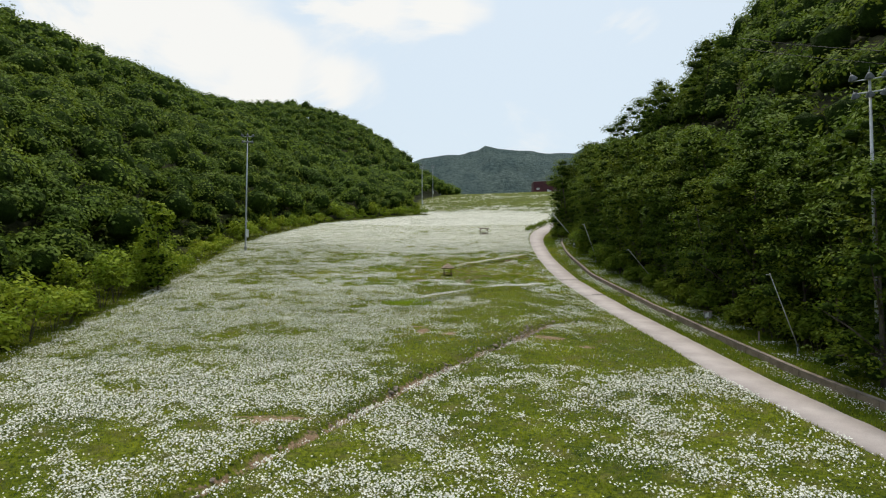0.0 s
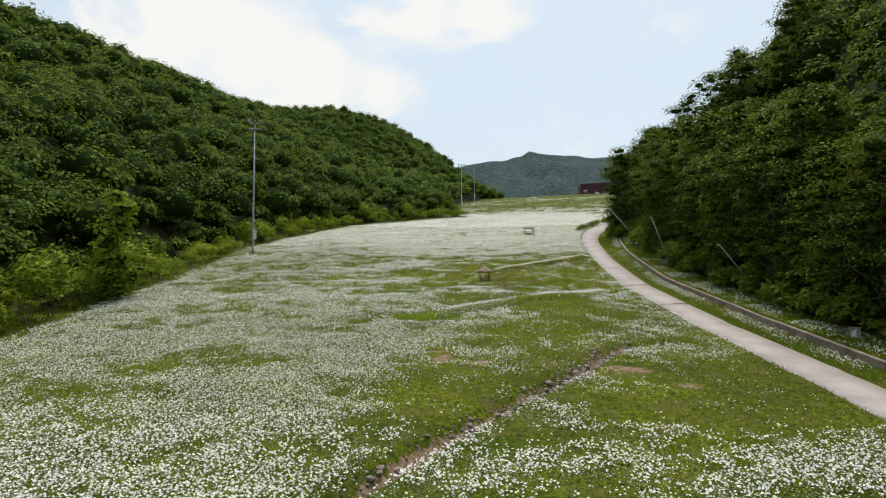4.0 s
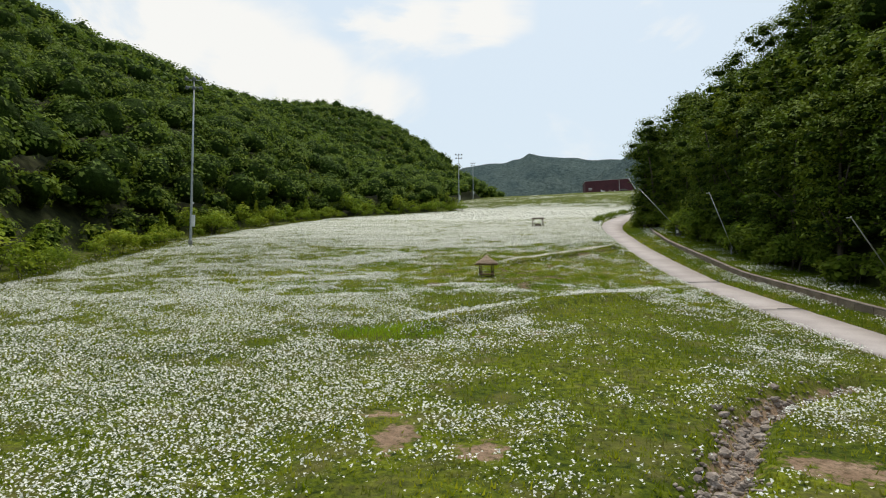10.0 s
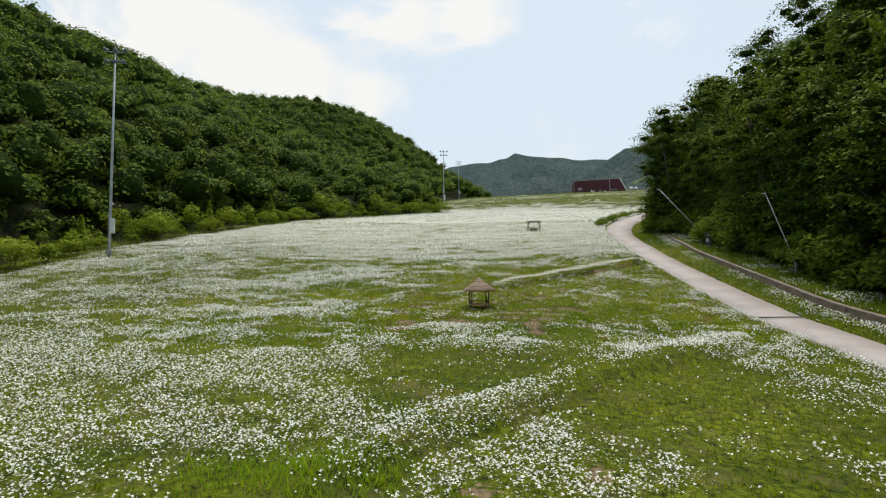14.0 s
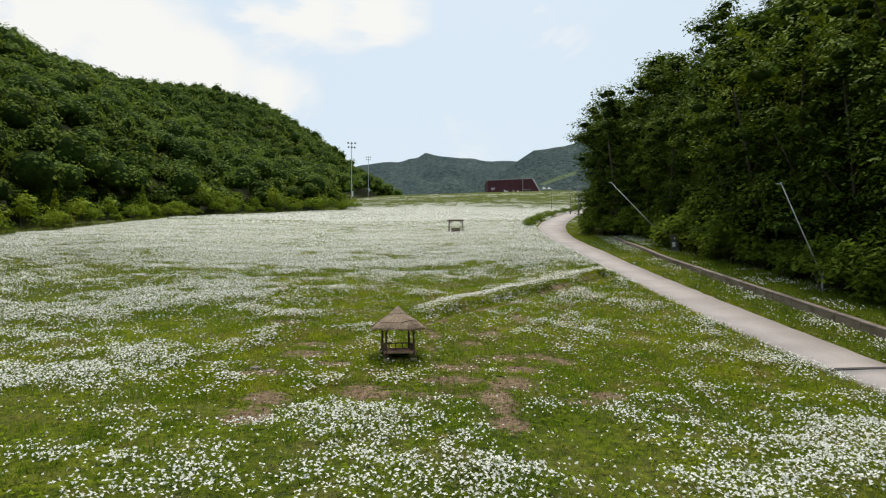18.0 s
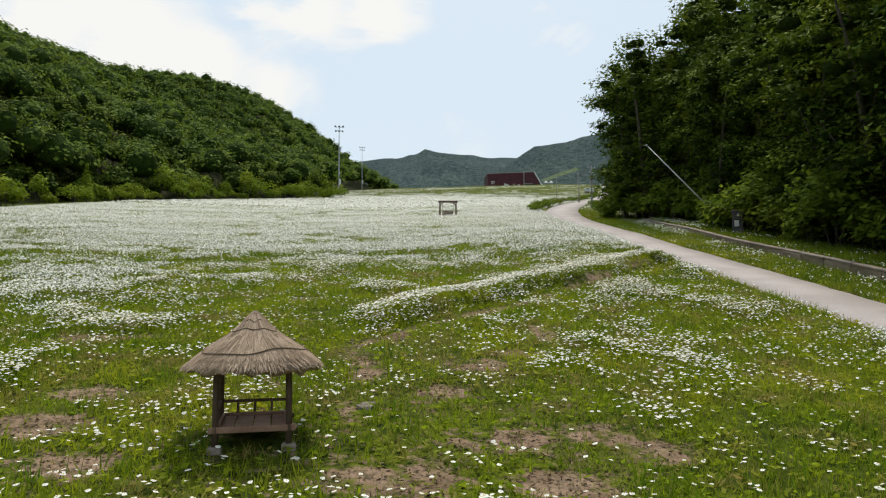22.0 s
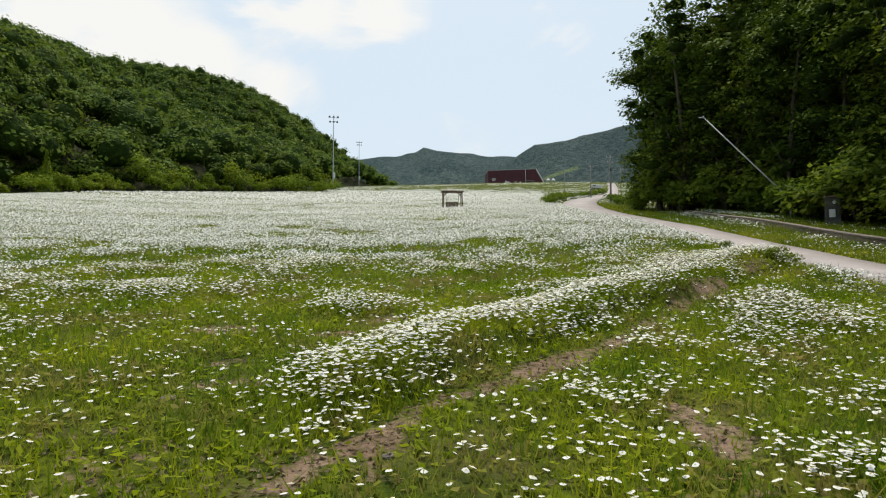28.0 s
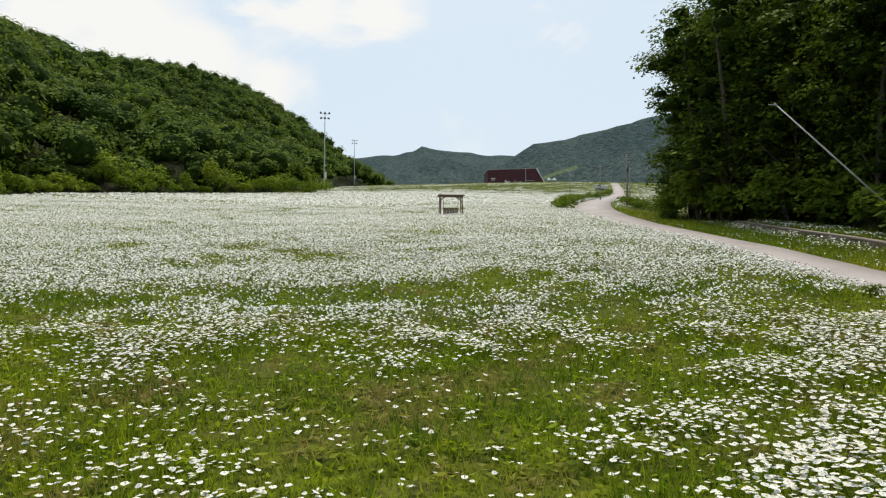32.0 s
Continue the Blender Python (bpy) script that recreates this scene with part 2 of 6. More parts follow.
# pole concrete again, with the shade on the tall pillar put into the colour
M_SHADEPOLE = two_tone("shaded_concrete", (0.055, 0.055, 0.055), (0.12, 0.118, 0.112), 1.6, 0.9, bump=0.3, fine=12.0)
M_BARK = two_tone("bark", (0.055, 0.045, 0.035), (0.14, 0.12, 0.095), 2.2, 0.95, bump=0.8, fine=18.0, stretch=(1, 1, 0.25))
M_WOOD = two_tone("stained_timber", (0.090, 0.058, 0.038), (0.155, 0.105, 0.07), 2.5, 0.75, bump=0.3, fine=26.0, by_object=0.12)
M_PLANK = two_tone("worn_planks", (0.27, 0.15, 0.10), (0.38, 0.225, 0.155), 2.5, 0.75, bump=0.3, fine=30.0, by_object=0.12)
M_THATCH = two_tone("straw", (0.345, 0.245, 0.168), (0.52, 0.400, 0.292), 1.6, 0.9, bump=0.8, fine=40.0)
M_ROPE = two_tone("straw_rope", (0.13, 0.09, 0.055), (0.20, 0.145, 0.09), 9.0, 0.95)
M_BRICK = two_tone("maroon_cladding", (0.070, 0.019, 0.027), (0.098, 0.028, 0.036), 0.25, 0.7, bump=0.15, fine=4.0)
M_TRIM = two_tone("white_trim", (0.62, 0.62, 0.62), (0.78, 0.78, 0.77), 0.8, 0.6, bump=0.1)
M_PANE, _N, _L, _p = material("window_glass", 0.08)
_p.inputs["Base Color"].default_value = (0.03, 0.035, 0.04, 1)
_p.inputs["Specular IOR Level"].default_value = 0.6
M_STONE = two_tone("ditch_stone", (0.20, 0.160, 0.132), (0.42, 0.350, 0.300), 1.4, 0.92, bump=0.6, fine=9.0, by_object=0.25)
M_RUBBLE, _N, _L, _p = material("rubble_stone", 0.92)
_L(mixed(_N, _L, _N("ShaderNodeNewGeometry").outputs["Random Per Island"], (0.15, 0.115, 0.09), (0.42, 0.35, 0.30)), _p.inputs["Base Color"])
M_CABLE = two_tone("black_cable", (0.03, 0.03, 0.032), (0.05, 0.05, 0.052), 4.0, 0.6, bump=0)
M_PIPE = two_tone("grey_hose_pipe", (0.42, 0.43, 0.43), (0.58, 0.58, 0.57), 3.0, 0.5, 0.2, 0.1)
M_LEAF = leaf_material("broad_leaves", (0.040, 0.076, 0.010), (0.115, 0.185, 0.015), (0.225, 0.275, 0.020), 0.25)
M_WOODS = leaf_material("woodland_leaves", (0.058, 0.108, 0.018), (0.150, 0.226, 0.024), (0.200, 0.250, 0.022), 0.35, True)
M_BUSH = leaf_material("shrub_leaves", (0.115, 0.190, 0.014), (0.240, 0.330, 0.022), (0.350, 0.385, 0.030))
M_BUSHDARK = leaf_material("understorey_leaves", (0.075, 0.130, 0.012), (0.165, 0.240, 0.020), (0.26, 0.30, 0.028), 0.5)
M_GRASS = leaf_material("grass_blades", (0.095, 0.165, 0.007), (0.325, 0.425, 0.014), (0.480, 0.480, 0.025), 0.5, dry=(0.345, 0.275, 0.090))
M_TUFT = leaf_material("tuft_blades", (0.060, 0.120, 0.010), (0.170, 0.280, 0.016), (0.250, 0.340, 0.018), 0.5)
M_LITTER = leaf_material("dry_litter", (0.11, 0.075, 0.045), (0.30, 0.22, 0.14), (0.26, 0.22, 0.10), 0.1)
M_MEADOW = leaf_material("meadow_grass_blades", (0.110, 0.160, 0.005), (0.270, 0.340, 0.010), (0.400, 0.400, 0.020), 0.5, dry=(0.220, 0.200, 0.055))
M_LUSH = leaf_material("lush_grass", (0.17, 0.30, 0.010), (0.29, 0.44, 0.015), (0.32, 0.44, 0.02), 0.5)
M_PETAL, _N, _L, _p = material("white_petals", 0.65)
_L(mixed(_N, _L, _N("ShaderNodeNewGeometry").outputs["Random Per Island"], (0.64, 0.635, 0.56), (0.84, 0.835, 0.76)), _p.inputs["Base Color"])
M_EYE, _N, _L, _p = material("yellow_disc", 0.8)
_L(mixed(_N, _L, _N("ShaderNodeNewGeometry").outputs["Random Per Island"], (0.55, 0.36, 0.03), (0.72, 0.52, 0.06)), _p.inputs["Base Color"])


def hazed_far_woods(name, clearing=None):
    """Woods seen from far off, haze put into their colour; a clearing is a strip of grass between two points of the
    slope (x, z), wider below.
    """
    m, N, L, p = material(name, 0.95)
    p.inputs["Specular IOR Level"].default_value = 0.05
    # pale blue-grey greens: the haze of distance is painted into the base colour
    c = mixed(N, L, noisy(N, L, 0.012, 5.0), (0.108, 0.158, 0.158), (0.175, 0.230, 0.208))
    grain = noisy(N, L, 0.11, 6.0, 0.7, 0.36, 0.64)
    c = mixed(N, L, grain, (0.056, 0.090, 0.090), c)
    if clearing:
        (ax, az), (bx, bz), wide = clearing
        n = math.hypot(bx - ax, bz - az)
        ux, uz = (bx - ax) / n, (bz - az) / n
        at = N("ShaderNodeTexCoord").outputs["Object"]

        def run(vec, off):
            d = N("ShaderNodeVectorMath")
            d.operation = "DOT_PRODUCT"
            d.inputs[1].default_value = vec
            L(at, d.inputs[0])
            a = N("ShaderNodeMath")
            a.inputs[1].default_value = off
            L(d.outputs["Value"], a.inputs[0])
            return a.outputs[0]

        def ranged(v, lo, hi):
            r = N("ShaderNodeMapRange")
            r.inputs["From Min"].default_value, r.inputs["From Max"].default_value = lo, hi
            L(v, r.inputs["Value"])
            return r.outputs[0]

        def times(a, b):
            k = N("ShaderNodeMath")
            k.operation = "MULTIPLY"
            L(a, k.inputs[0])
            L(b, k.inputs[1])
            return k.outputs[0]

        s = run((ux, 0, uz), -(ax * ux + az * uz))
        d = run((-uz, 0, ux), ax * uz - az * ux)
        mask = times(times(ranged(s, -4.0, 2.0), ranged(s, n + 4.0, n - 2.0)), times(ranged(d, -wide - 1.0, -wide + 1.0), ranged(d, wide + 1.0, wide - 1.0)))
        c = mixed(N, L, mask, c, (0.22, 0.29, 0.15))
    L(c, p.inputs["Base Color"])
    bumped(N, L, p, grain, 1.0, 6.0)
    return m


def mass_material():
    m, N, L, p = material("leafy_mass", 0.9)
    p.inputs["Specular IOR Level"].default_value = 0.05
    geo = N("ShaderNodeNewGeometry")
    c = mixed(N, L, geo.outputs["Random Per Island"], (0.040, 0.074, 0.012), (0.070, 0.118, 0.016))
    c = mixed(N, L, noisy(N, L, 0.9, 5.0, 0.65, 0.38, 0.66), (0.026, 0.050, 0.009), c)
    L(c, p.inputs["Base Color"])
    bumped(N, L, p, noisy(N, L, 1.1, 6.0, 0.7, 0.3, 0.7), 1.0, 0.8)
    return m


M_MASS = mass_material()


M_FAR = hazed_far_woods("hazed_far_woods")
M_FLANK = hazed_far_woods("hazed_far_woods_with_clearing", ((258, 204), (322, 228), 3.2))

# ---- the lie of the land ----
Y_KNOTS = [-60, 30, 65, 92, 118, 150, 193, 310, 461, 550, 700]
Z_KNOTS = [-14, 0.0, 5.6, 9.8, 13.05, 18.15, 25.3, 45.1, 71, 86, 100]


def soft_step(v, a, b):
    t = np.clip((np.asarray(v, float) - a) / (b - a), 0, 1)
    return t * t * (3 - 2 * t)


def lattice(ix, iy, seed):
    h = (ix.astype(np.int64) * 374761393 + iy.astype(np.int64) * 668265263 + seed * 974711) & 0x7FFFFFFF
    h = ((h ^ (h >> 13)) * 1274126177) & 0x7FFFFFFF
    return ((h ^ (h >> 16)) & 0xFFFF) / 65535.0


def value_noise(x, y, size, seed=0, octaves=3):
    """Smooth noise from 0 to 1 over the plan, with blotches of about the given size in metres."""
    x, y = np.asarray(x, float) / size, np.asarray(y, float) / size
    total, weight, amp = 0.0, 0.0, 1.0
    for o in range(octaves):
        ix, iy = np.floor(x), np.floor(y)
        fx, fy = x - ix, y - iy
        fx, fy = fx * fx * (3 - 2 * fx), fy * fy * (3 - 2 * fy)
        a, b = lattice(ix, iy, seed + o), lattice(ix + 1, iy, seed + o)
        c, d = lattice(ix, iy + 1, seed + o), lattice(ix + 1, iy + 1, seed + o)
        total = total + amp * ((a * (1 - fx) + b * fx) * (1 - fy) + (c * (1 - fx) + d * fx) * fy)
        weight, amp, x, y = weight + amp, amp * 0.5, x * 2.03 + 17.3, y * 2.03 + 5.1
    return total / weight


def road_left(y):
    return np.interp(y, [-40, 20, 39, 55, 70, 85, 98, 115, 128, 140, 152, 165, 180, 192, 205, 222, 250, 285, 330, 390, 450],
                     [36, 27.5, 24.1, 22.0, 21.4, 20.7, 19.9, 19.1, 18.7, 18.8, 19.4, 20.3, 21.9, 23.6, 26.2, 31, 41, 55.5, 73, 94, 113])


def road_right(y):
    return np.interp(y, [-40, 20, 39, 55, 70, 85, 98, 115, 128, 140, 152, 165, 180, 192, 205, 222, 250, 285, 330, 390, 450],
                     [40, 31, 27.3, 25.5, 24.8, 24.1, 23.2, 22.4, 22.0, 21.9, 22.5, 23.5, 25.4, 27.8, 31, 36, 45.5, 59.5, 77, 98, 117])


def wall_line(y):
    return np.interp(y, [-40, 20, 46, 55, 68, 85, 105, 120, 140, 150, 165, 176], [44, 34, 29.2, 28.0, 27.2, 26.7, 25.6, 24.9, 25.2, 25.9, 27.6, 29.6])


WALL_END = 176.0


def wall_share(y):
    """How much of the wall stands clear of the verge."""
    return np.interp(y, [20, 118, 150, 176], [1.0, 1.0, 0.5, 0.35])


def foot_right(y):
    """Where the steep wooded hill beside the path begins."""
    return np.interp(y, [-40, 46, 68, 105, 140, 165, 176, 190, 205, 230, 260, 300, 400],
                     [50, 34.5, 32, 30.3, 30.0, 31.8, 33.4, 36.5, 42, 56, 76, 104, 190])


def edge_left(y):
    """The meadow's far side, where the shrubs begin."""
    return np.interp(y, [-40, 59, 79, 107, 140, 160, 186, 213, 230, 253, 268, 288, 300, 461, 520, 640, 720],
                     [-34, -38, -38.5, -42, -45.5, -48, -47, -43, -40, -27, -21, -6, -13, -13, -3, 12, 20])


def foot_left(y):
    return edge_left(y) - np.interp(y, [0, 250, 288, 320, 700], [8, 8, 9, 3, 2])


BARS = [((3.0, 128.0), (17.6, 142.2)), ((-3.4, 87.2), (15.8, 108.6))]      # low water bars across the slope
GULLY = [(-26, 20), (-12.7, 35.3), (-7.8, 43.8), (-1.1, 56.3), (3.0, 62.9), (6.9, 69.0), (9.7, 75.2), (13.1, 79.0), (16.5, 81.5)]


TRAIL = [(2.5, 116.2), (2.4, 118.4), (2.1, 120.2), (2.5, 122.6), (2.1, 125.0), (3.8, 127.5), (5.4, 128.9), (7.5, 130.9), (9.4, 133.2), (11.7, 135.9), (14.1, 138.4), (17.0, 141.3)]


def along(x, y, a, b):
    """The share of the way from a to b, and the distance to that line (positive uphill)."""
    dx, dy = b[0] - a[0], b[1] - a[1]
    n = math.hypot(dx, dy)
    return ((x - a[0]) * dx + (y - a[1]) * dy) / n / n, ((y - a[1]) * dx - (x - a[0]) * dy) / n


def bar_way(x, y, a, b):
    """As along, for a water bar whose line wavers a little."""
    s, d = along(x, y, a, b)
    return s, d + 1.1 * (value_noise(x, y, 3.2, 91, 2) - 0.5)


def line_gap(x, y, line):
    """How far a spot lies from a line of points."""
    best = np.full(np.shape(x), 99.0)
    for a, b in zip(line, line[1:]):
        s, _ = along(x, y, a, b)
        s = np.clip(s, 0, 1)
        best = np.minimum(best, np.hypot(x - a[0] - s * (b[0] - a[0]), y - a[1] - s * (b[1] - a[1])))
    return best


def height(x, y):
    x, y = np.asarray(x, float), np.asarray(y, float)
    z = np.interp(y, Y_KNOTS, Z_KNOTS)
    z = z + np.interp(y, [30, 60, 90, 117, 140, 160, 180, 200, 300], [0.5, -0.4, -1.2, -0.5, 0.4, 0.8, 0.7, 0.6, 0]) * soft_step(x, 4, 18)
    z = z + np.interp(y, [40, 90, 150, 300, 400], [-0.2, 0.2, 0.9, 0.7, 0]) * soft_step(-x, 8, 42)
    z = z + 0.035 * np.clip(x - 25, -30, 90) * soft_step(y, 340, 480)
    meadow = soft_step(road_left(y) - 0.3 - x, 0, 1.5) * soft_step(x - edge_left(y), -2, 2)
    z = z + meadow * (0.35 * (value_noise(x, y, 9.0, 3) - 0.5) + 0.16 * (value_noise(x, y, 2.2, 5, 2) - 0.5))
    for a, b in BARS:
        s, d = bar_way(x, y, a, b)
        on = soft_step(s, -0.08, 0.05) * soft_step(1 - s, -0.05, 0.05)
        z = z + on * (0.36 * np.exp(-(np.maximum(d - 0.3, 0) / 1.5) ** 2) * soft_step(d, -0.5, 0.0))
    g = line_gap(x, y, GULLY)
    z = z - 0.85 * np.exp(-(g / 0.65) ** 2) * soft_step(20 - x, 0, 4)
    # bank behind the low wall, then the wooded hill
    u = x - wall_line(y)
    by_wall = soft_step(WALL_END + 1 - y, 0, 2)
    z = z + by_wall * (0.15 * soft_step(u, -1.5, -0.2) + 0.58 * wall_share(y) * soft_step(u, 0.05, 0.35))
    v = np.maximum(x - foot_right(y), 0)
    up = np.minimum(1.05 * v, 46 + 0.12 * v) + 3.0 * (value_noise(x, y, 16, 9) - 0.5) * soft_step(v, 2, 10)
    z = z + soft_step(v, 0, 3) * np.minimum(up, 150) * soft_step(420 - y, 0, 120)
    w = np.maximum(foot_left(y) - x, 0)
    crest = np.interp(y, [100, 240, 300, 400, 456, 520, 560, 620, 720], [92, 89, 81, 75, 70, 63, 60, 65, 66]) + 8 * (value_noise(x, y, 90, 11) - 0.5) * 2
    ref = np.interp(y, [-40, 430, 640, 720], [-50, -50, -8, 4])
    lift = np.interp(y, [430, 600, 650], [0.5, 0.62, 0.72]) * np.maximum(ref - x, 0) + 7 * soft_step(w, 0, 28) + 1e-3
    rise = lift / (1 + (lift / crest) ** 4) ** 0.25 + 5 * (value_noise(x, y, 30, 13) - 0.5) * soft_step(w, 4, 40)
    rise = rise + 13 * np.exp(-((x + 115) / 60) ** 2 - ((y - 610) / 90) ** 2) + 7 * np.exp(-((x + 185) / 55) ** 2 - ((y - 280) / 80) ** 2)
    z = z + soft_step(w, 0, 5) * rise * soft_step(760 - y, 0, 110)
    return z


# bare patches and drifts: centre, reach across and along the slope, and for drifts how many more or fewer flowers
BARE_BY_HUT = ((-0.7, 113.0, 1.1, 1.4), (2.6, 114.5, 1.6, 0.9), (4.7, 114.0, 0.9, 1.4), (3.9, 111.2, 0.6, 1.8), (3.8, 109.0, 0.6, 1.0), (6.8, 111.3, 1.2, 0.6), (7.8, 112.4, 0.8, 0.6),
               (-3.7, 112.2, 0.9, 0.9), (-4.2, 110.5, 0.9, 0.9), (-4.6, 115.6, 1.3, 0.7), (6.6, 118.4, 0.9, 0.6), (5.4, 118.2, 0.9, 0.6), (7.5, 117.7, 0.8, 0.5), (5.6, 116.4, 0.9, 0.6),
               (3.0, 116.5, 1.2, 0.7), (-3.3, 121.3, 1.2, 0.5), (-3.4, 119.3, 1.2, 0.7), (-2.2, 117.4, 1.0, 0.6), (-5.0, 126.3, 1.6, 0.5))
BARE_ELSEWHERE = ((5.1, 123.0, 0.7, 0.5), (6.3, 124.2, 0.7, 0.4), (7.5, 126.7, 0.4, 1.0), (5.0, 122.9, 0.9, 0.5), (4.1, 120.9, 0.6, 0.5), (0.9, 128.9, 0.8, 0.35), (0.6, 130.2, 0.5, 0.35),
                  (2.4, 132.4, 0.6, 0.4), (3.4, 133.9, 0.7, 0.4), (0.1, 132.8, 0.7, 0.4), (-2.2, 71.4, 0.7, 1.4), (0.5, 70.5, 0.9, 0.8), (-2.8, 73.7, 0.8, 0.6), (10.5, 70.1, 1.6, 1.0),
                  (13.4, 66.5, 1.0, 0.7), (3.6, 87.6, 0.6, 0.6), (-11, 45.5, 2.2, 1.0), (0.4, 86.4, 0.6, 0.5))


def soil_at(x, y):
    """Bare earth, 0 to 1."""
    s = np.zeros(np.shape(x))
    broken = soft_step(value_noise(x, y, 1.5, 37, 3), 0.42, 0.66)
    for cx, cy, rx, ry in (*BARE_BY_HUT, *BARE_ELSEWHERE):
        s = np.maximum(s, (0.9 + 0.35 * broken) * np.exp(-((x - cx) / rx / 1.2) ** 2 - ((y - cy) / ry / 1.2) ** 2))
    for cx, cy, rx, ry in ((4.6, 117.6, 4.0, 1.8), (2.0, 112.8, 6.0, 2.2), (4.2, 133.4, 2.6, 0.9), (-3.0, 119.5, 2.4, 1.8), (4.0, 125.2, 3.0, 1.6)):
        s = np.maximum(s, 0.62 * broken * np.exp(-((x - cx) / rx) ** 4 - ((y - cy) / ry) ** 4))
    s = np.maximum(s, 0.46 * np.exp(-((x - 2.5) / 8) ** 4 - ((y - 118) / 10) ** 4))
    # the trodden way below the upper water bar
    way = line_gap(x, y, TRAIL) + 0.5 * (value_noise(x, y, 1.3, 43, 2) - 0.5)
    s = np.maximum(s, (0.72 + 0.45 * broken) * np.exp(-(way / 0.44) ** 4) * np.interp(y, [118, 124, 126.5, 131, 134, 142], [0.6, 0.72, 1.1, 0.95, 0.72, 0.5]))
    s = np.maximum(s, (0.7 + 0.4 * broken) * np.exp(-(line_gap(x, y, GULLY) / 0.72) ** 4) * soft_step(20 - x, 0, 4))
    s = np.maximum(s, 0.5 * soft_step(value_noise(x, y, 3.0, 31), 0.66, 0.8) * soft_step(y, 100, 112) * soft_step(150 - y, 0, 10))
    return np.clip(s, 0, 1)


THIN_LOWER = ((5, 79, 5, 5, -0.32), (-2.5, 74, 3, 3, -0.3), (2.0, 75.5, 3.0, 3.0, -0.25), (12, 62, 7, 6, -0.62), (6, 50, 5, 3, -0.3), (-24.5, 62, 5, 3.5, -0.45), (-20, 71, 6, 4, -0.35), (-9, 40, 4, 3, -0.4),
              (-18, 41.2, 3.6, 2.2, -0.75), (-3.5, 58.5, 3.0, 3.0, -0.45), (-13, 42.8, 2.4, 1.6, -0.6), (-1.2, 64.5, 4, 2.5, -0.35), (-10, 56, 3, 2.5, -0.25), (7.5, 82, 4, 3, -0.3), (-9.7, 78.5, 2.4, 1.5, -0.35),
              (7.6, 74.4, 3, 2, -0.3), (9, 45, 3.5, 2.2, -0.35), (18, 44, 4, 3, -0.3), (15.5, 70, 6, 7, -0.55), (-1.5, 61.0, 4.0, 3.0, -0.4), (10, 86, 4, 3, -0.2))
THIN_HUT = ((-5.5, 86.3, 2.6, 1.5, -0.9), (3, 98, 4, 3, -0.35), (-13.8, 96.5, 4, 2, -0.3), (-30, 104, 7, 2.5, -0.3), (-12.9, 84.5, 4, 1.6, -0.25), (0, 84.8, 2.5, 1.6, -0.35), (9, 92, 6, 5, -0.2),
            (-9.9, 125.3, 3.4, 1.7, -0.75), (-10, 129.2, 3, 1.6, -0.3), (2.6, 118, 5, 3, -0.2), (-3, 117.5, 5, 1.8, -0.3), (9, 117, 3, 4, -0.15), (-1.5, 112.5, 4.5, 2.2, -0.22), (6, 113, 3, 3, -0.2),
            (14.5, 119, 4.5, 7, -0.34), (-20, 108, 8, 3, -0.18), (10.5, 87, 4, 3, -0.3))
THIN_UPPER = ((-20, 133, 4, 2.5, -0.4), (-3.5, 130.9, 3.4, 1.6, -0.5), (3.5, 123.5, 4, 3.5, -0.25), (11.0, 126.5, 5.0, 4.0, -0.2), (5.0, 139.0, 3.6, 4.5, -0.17), (9.2, 141.5, 1.8, 2.2, -0.35), (7.0, 137.8, 2.2, 1.8, -0.28), (0.5, 142, 5, 3, -0.15),
              (0.8, 131.6, 2.6, 2.6, -0.5), (-0.6, 128.4, 2.4, 2.0, -0.4), (2.5, 150, 6, 2, -0.5), (9.5, 152, 2.5, 2, -0.4), (-4.2, 147.5, 3, 2, -0.4), (-6.4, 141.8, 2, 1.5, -0.4), (4, 160, 7, 3, -0.3),
              (60, 420, 50, 35, -0.45), (25, 372, 40, 22, -0.25), (-1.2, 134.8, 3.5, 2.5, -0.28))
THICK_LOWER = ((17, 52, 3, 5, 0.25), (12, 44, 5, 4, 0.15), (-12, 60, 7, 4, 0.3), (-9, 74, 5, 3, 0.4), (12.6, 82.5, 1.6, 1.6, 0.1), (-8, 84, 2.5, 1.5, 0.3), (2.9, 73.9, 1.4, 1.2, 0.15),
               (1.1, 83, 1.5, 1.2, 0.35), (-22, 97, 6, 3, 0.25), (13, 89.5, 4, 3, 0.2), (-14, 50, 6, 4, 0.25))
THICK_UPPER = ((2.3, 128.3, 1.3, 1.0, 0.5), (6.5, 127.0, 2.0, 1.5, 0.15), (-12.5, 115.5, 3, 1.5, 0.4), (-9.2, 118.4, 1.8, 1.0, 0.45), (-7, 105.5, 4, 2.5, -0.05), (0.3, 107.2, 2.6, 1.6, -0.22),
               (8.5, 105.5, 4, 2.5, 0.03), (13, 108, 3, 6, 0.1), (-1.3, 124.2, 1.4, 1.0, 0.45), (-4, 127.6, 1.8, 0.9, 0.45), (-5.8, 109.6, 2, 1.2, 0.25), (4.6, 129.6, 1.2, 0.9, 0.3),
               (11.2, 136.4, 1.8, 1.3, 0.35), (12.8, 138.6, 2.0, 1.4, 0.3), (6.4, 133.4, 1.8, 1.4, 0.02), (11.8, 133.2, 2.0, 2.0, 0.2), (8.6, 128.8, 2.0, 1.5, 0.2), (-5.2, 113.8, 3.2, 2.2, 0.3))


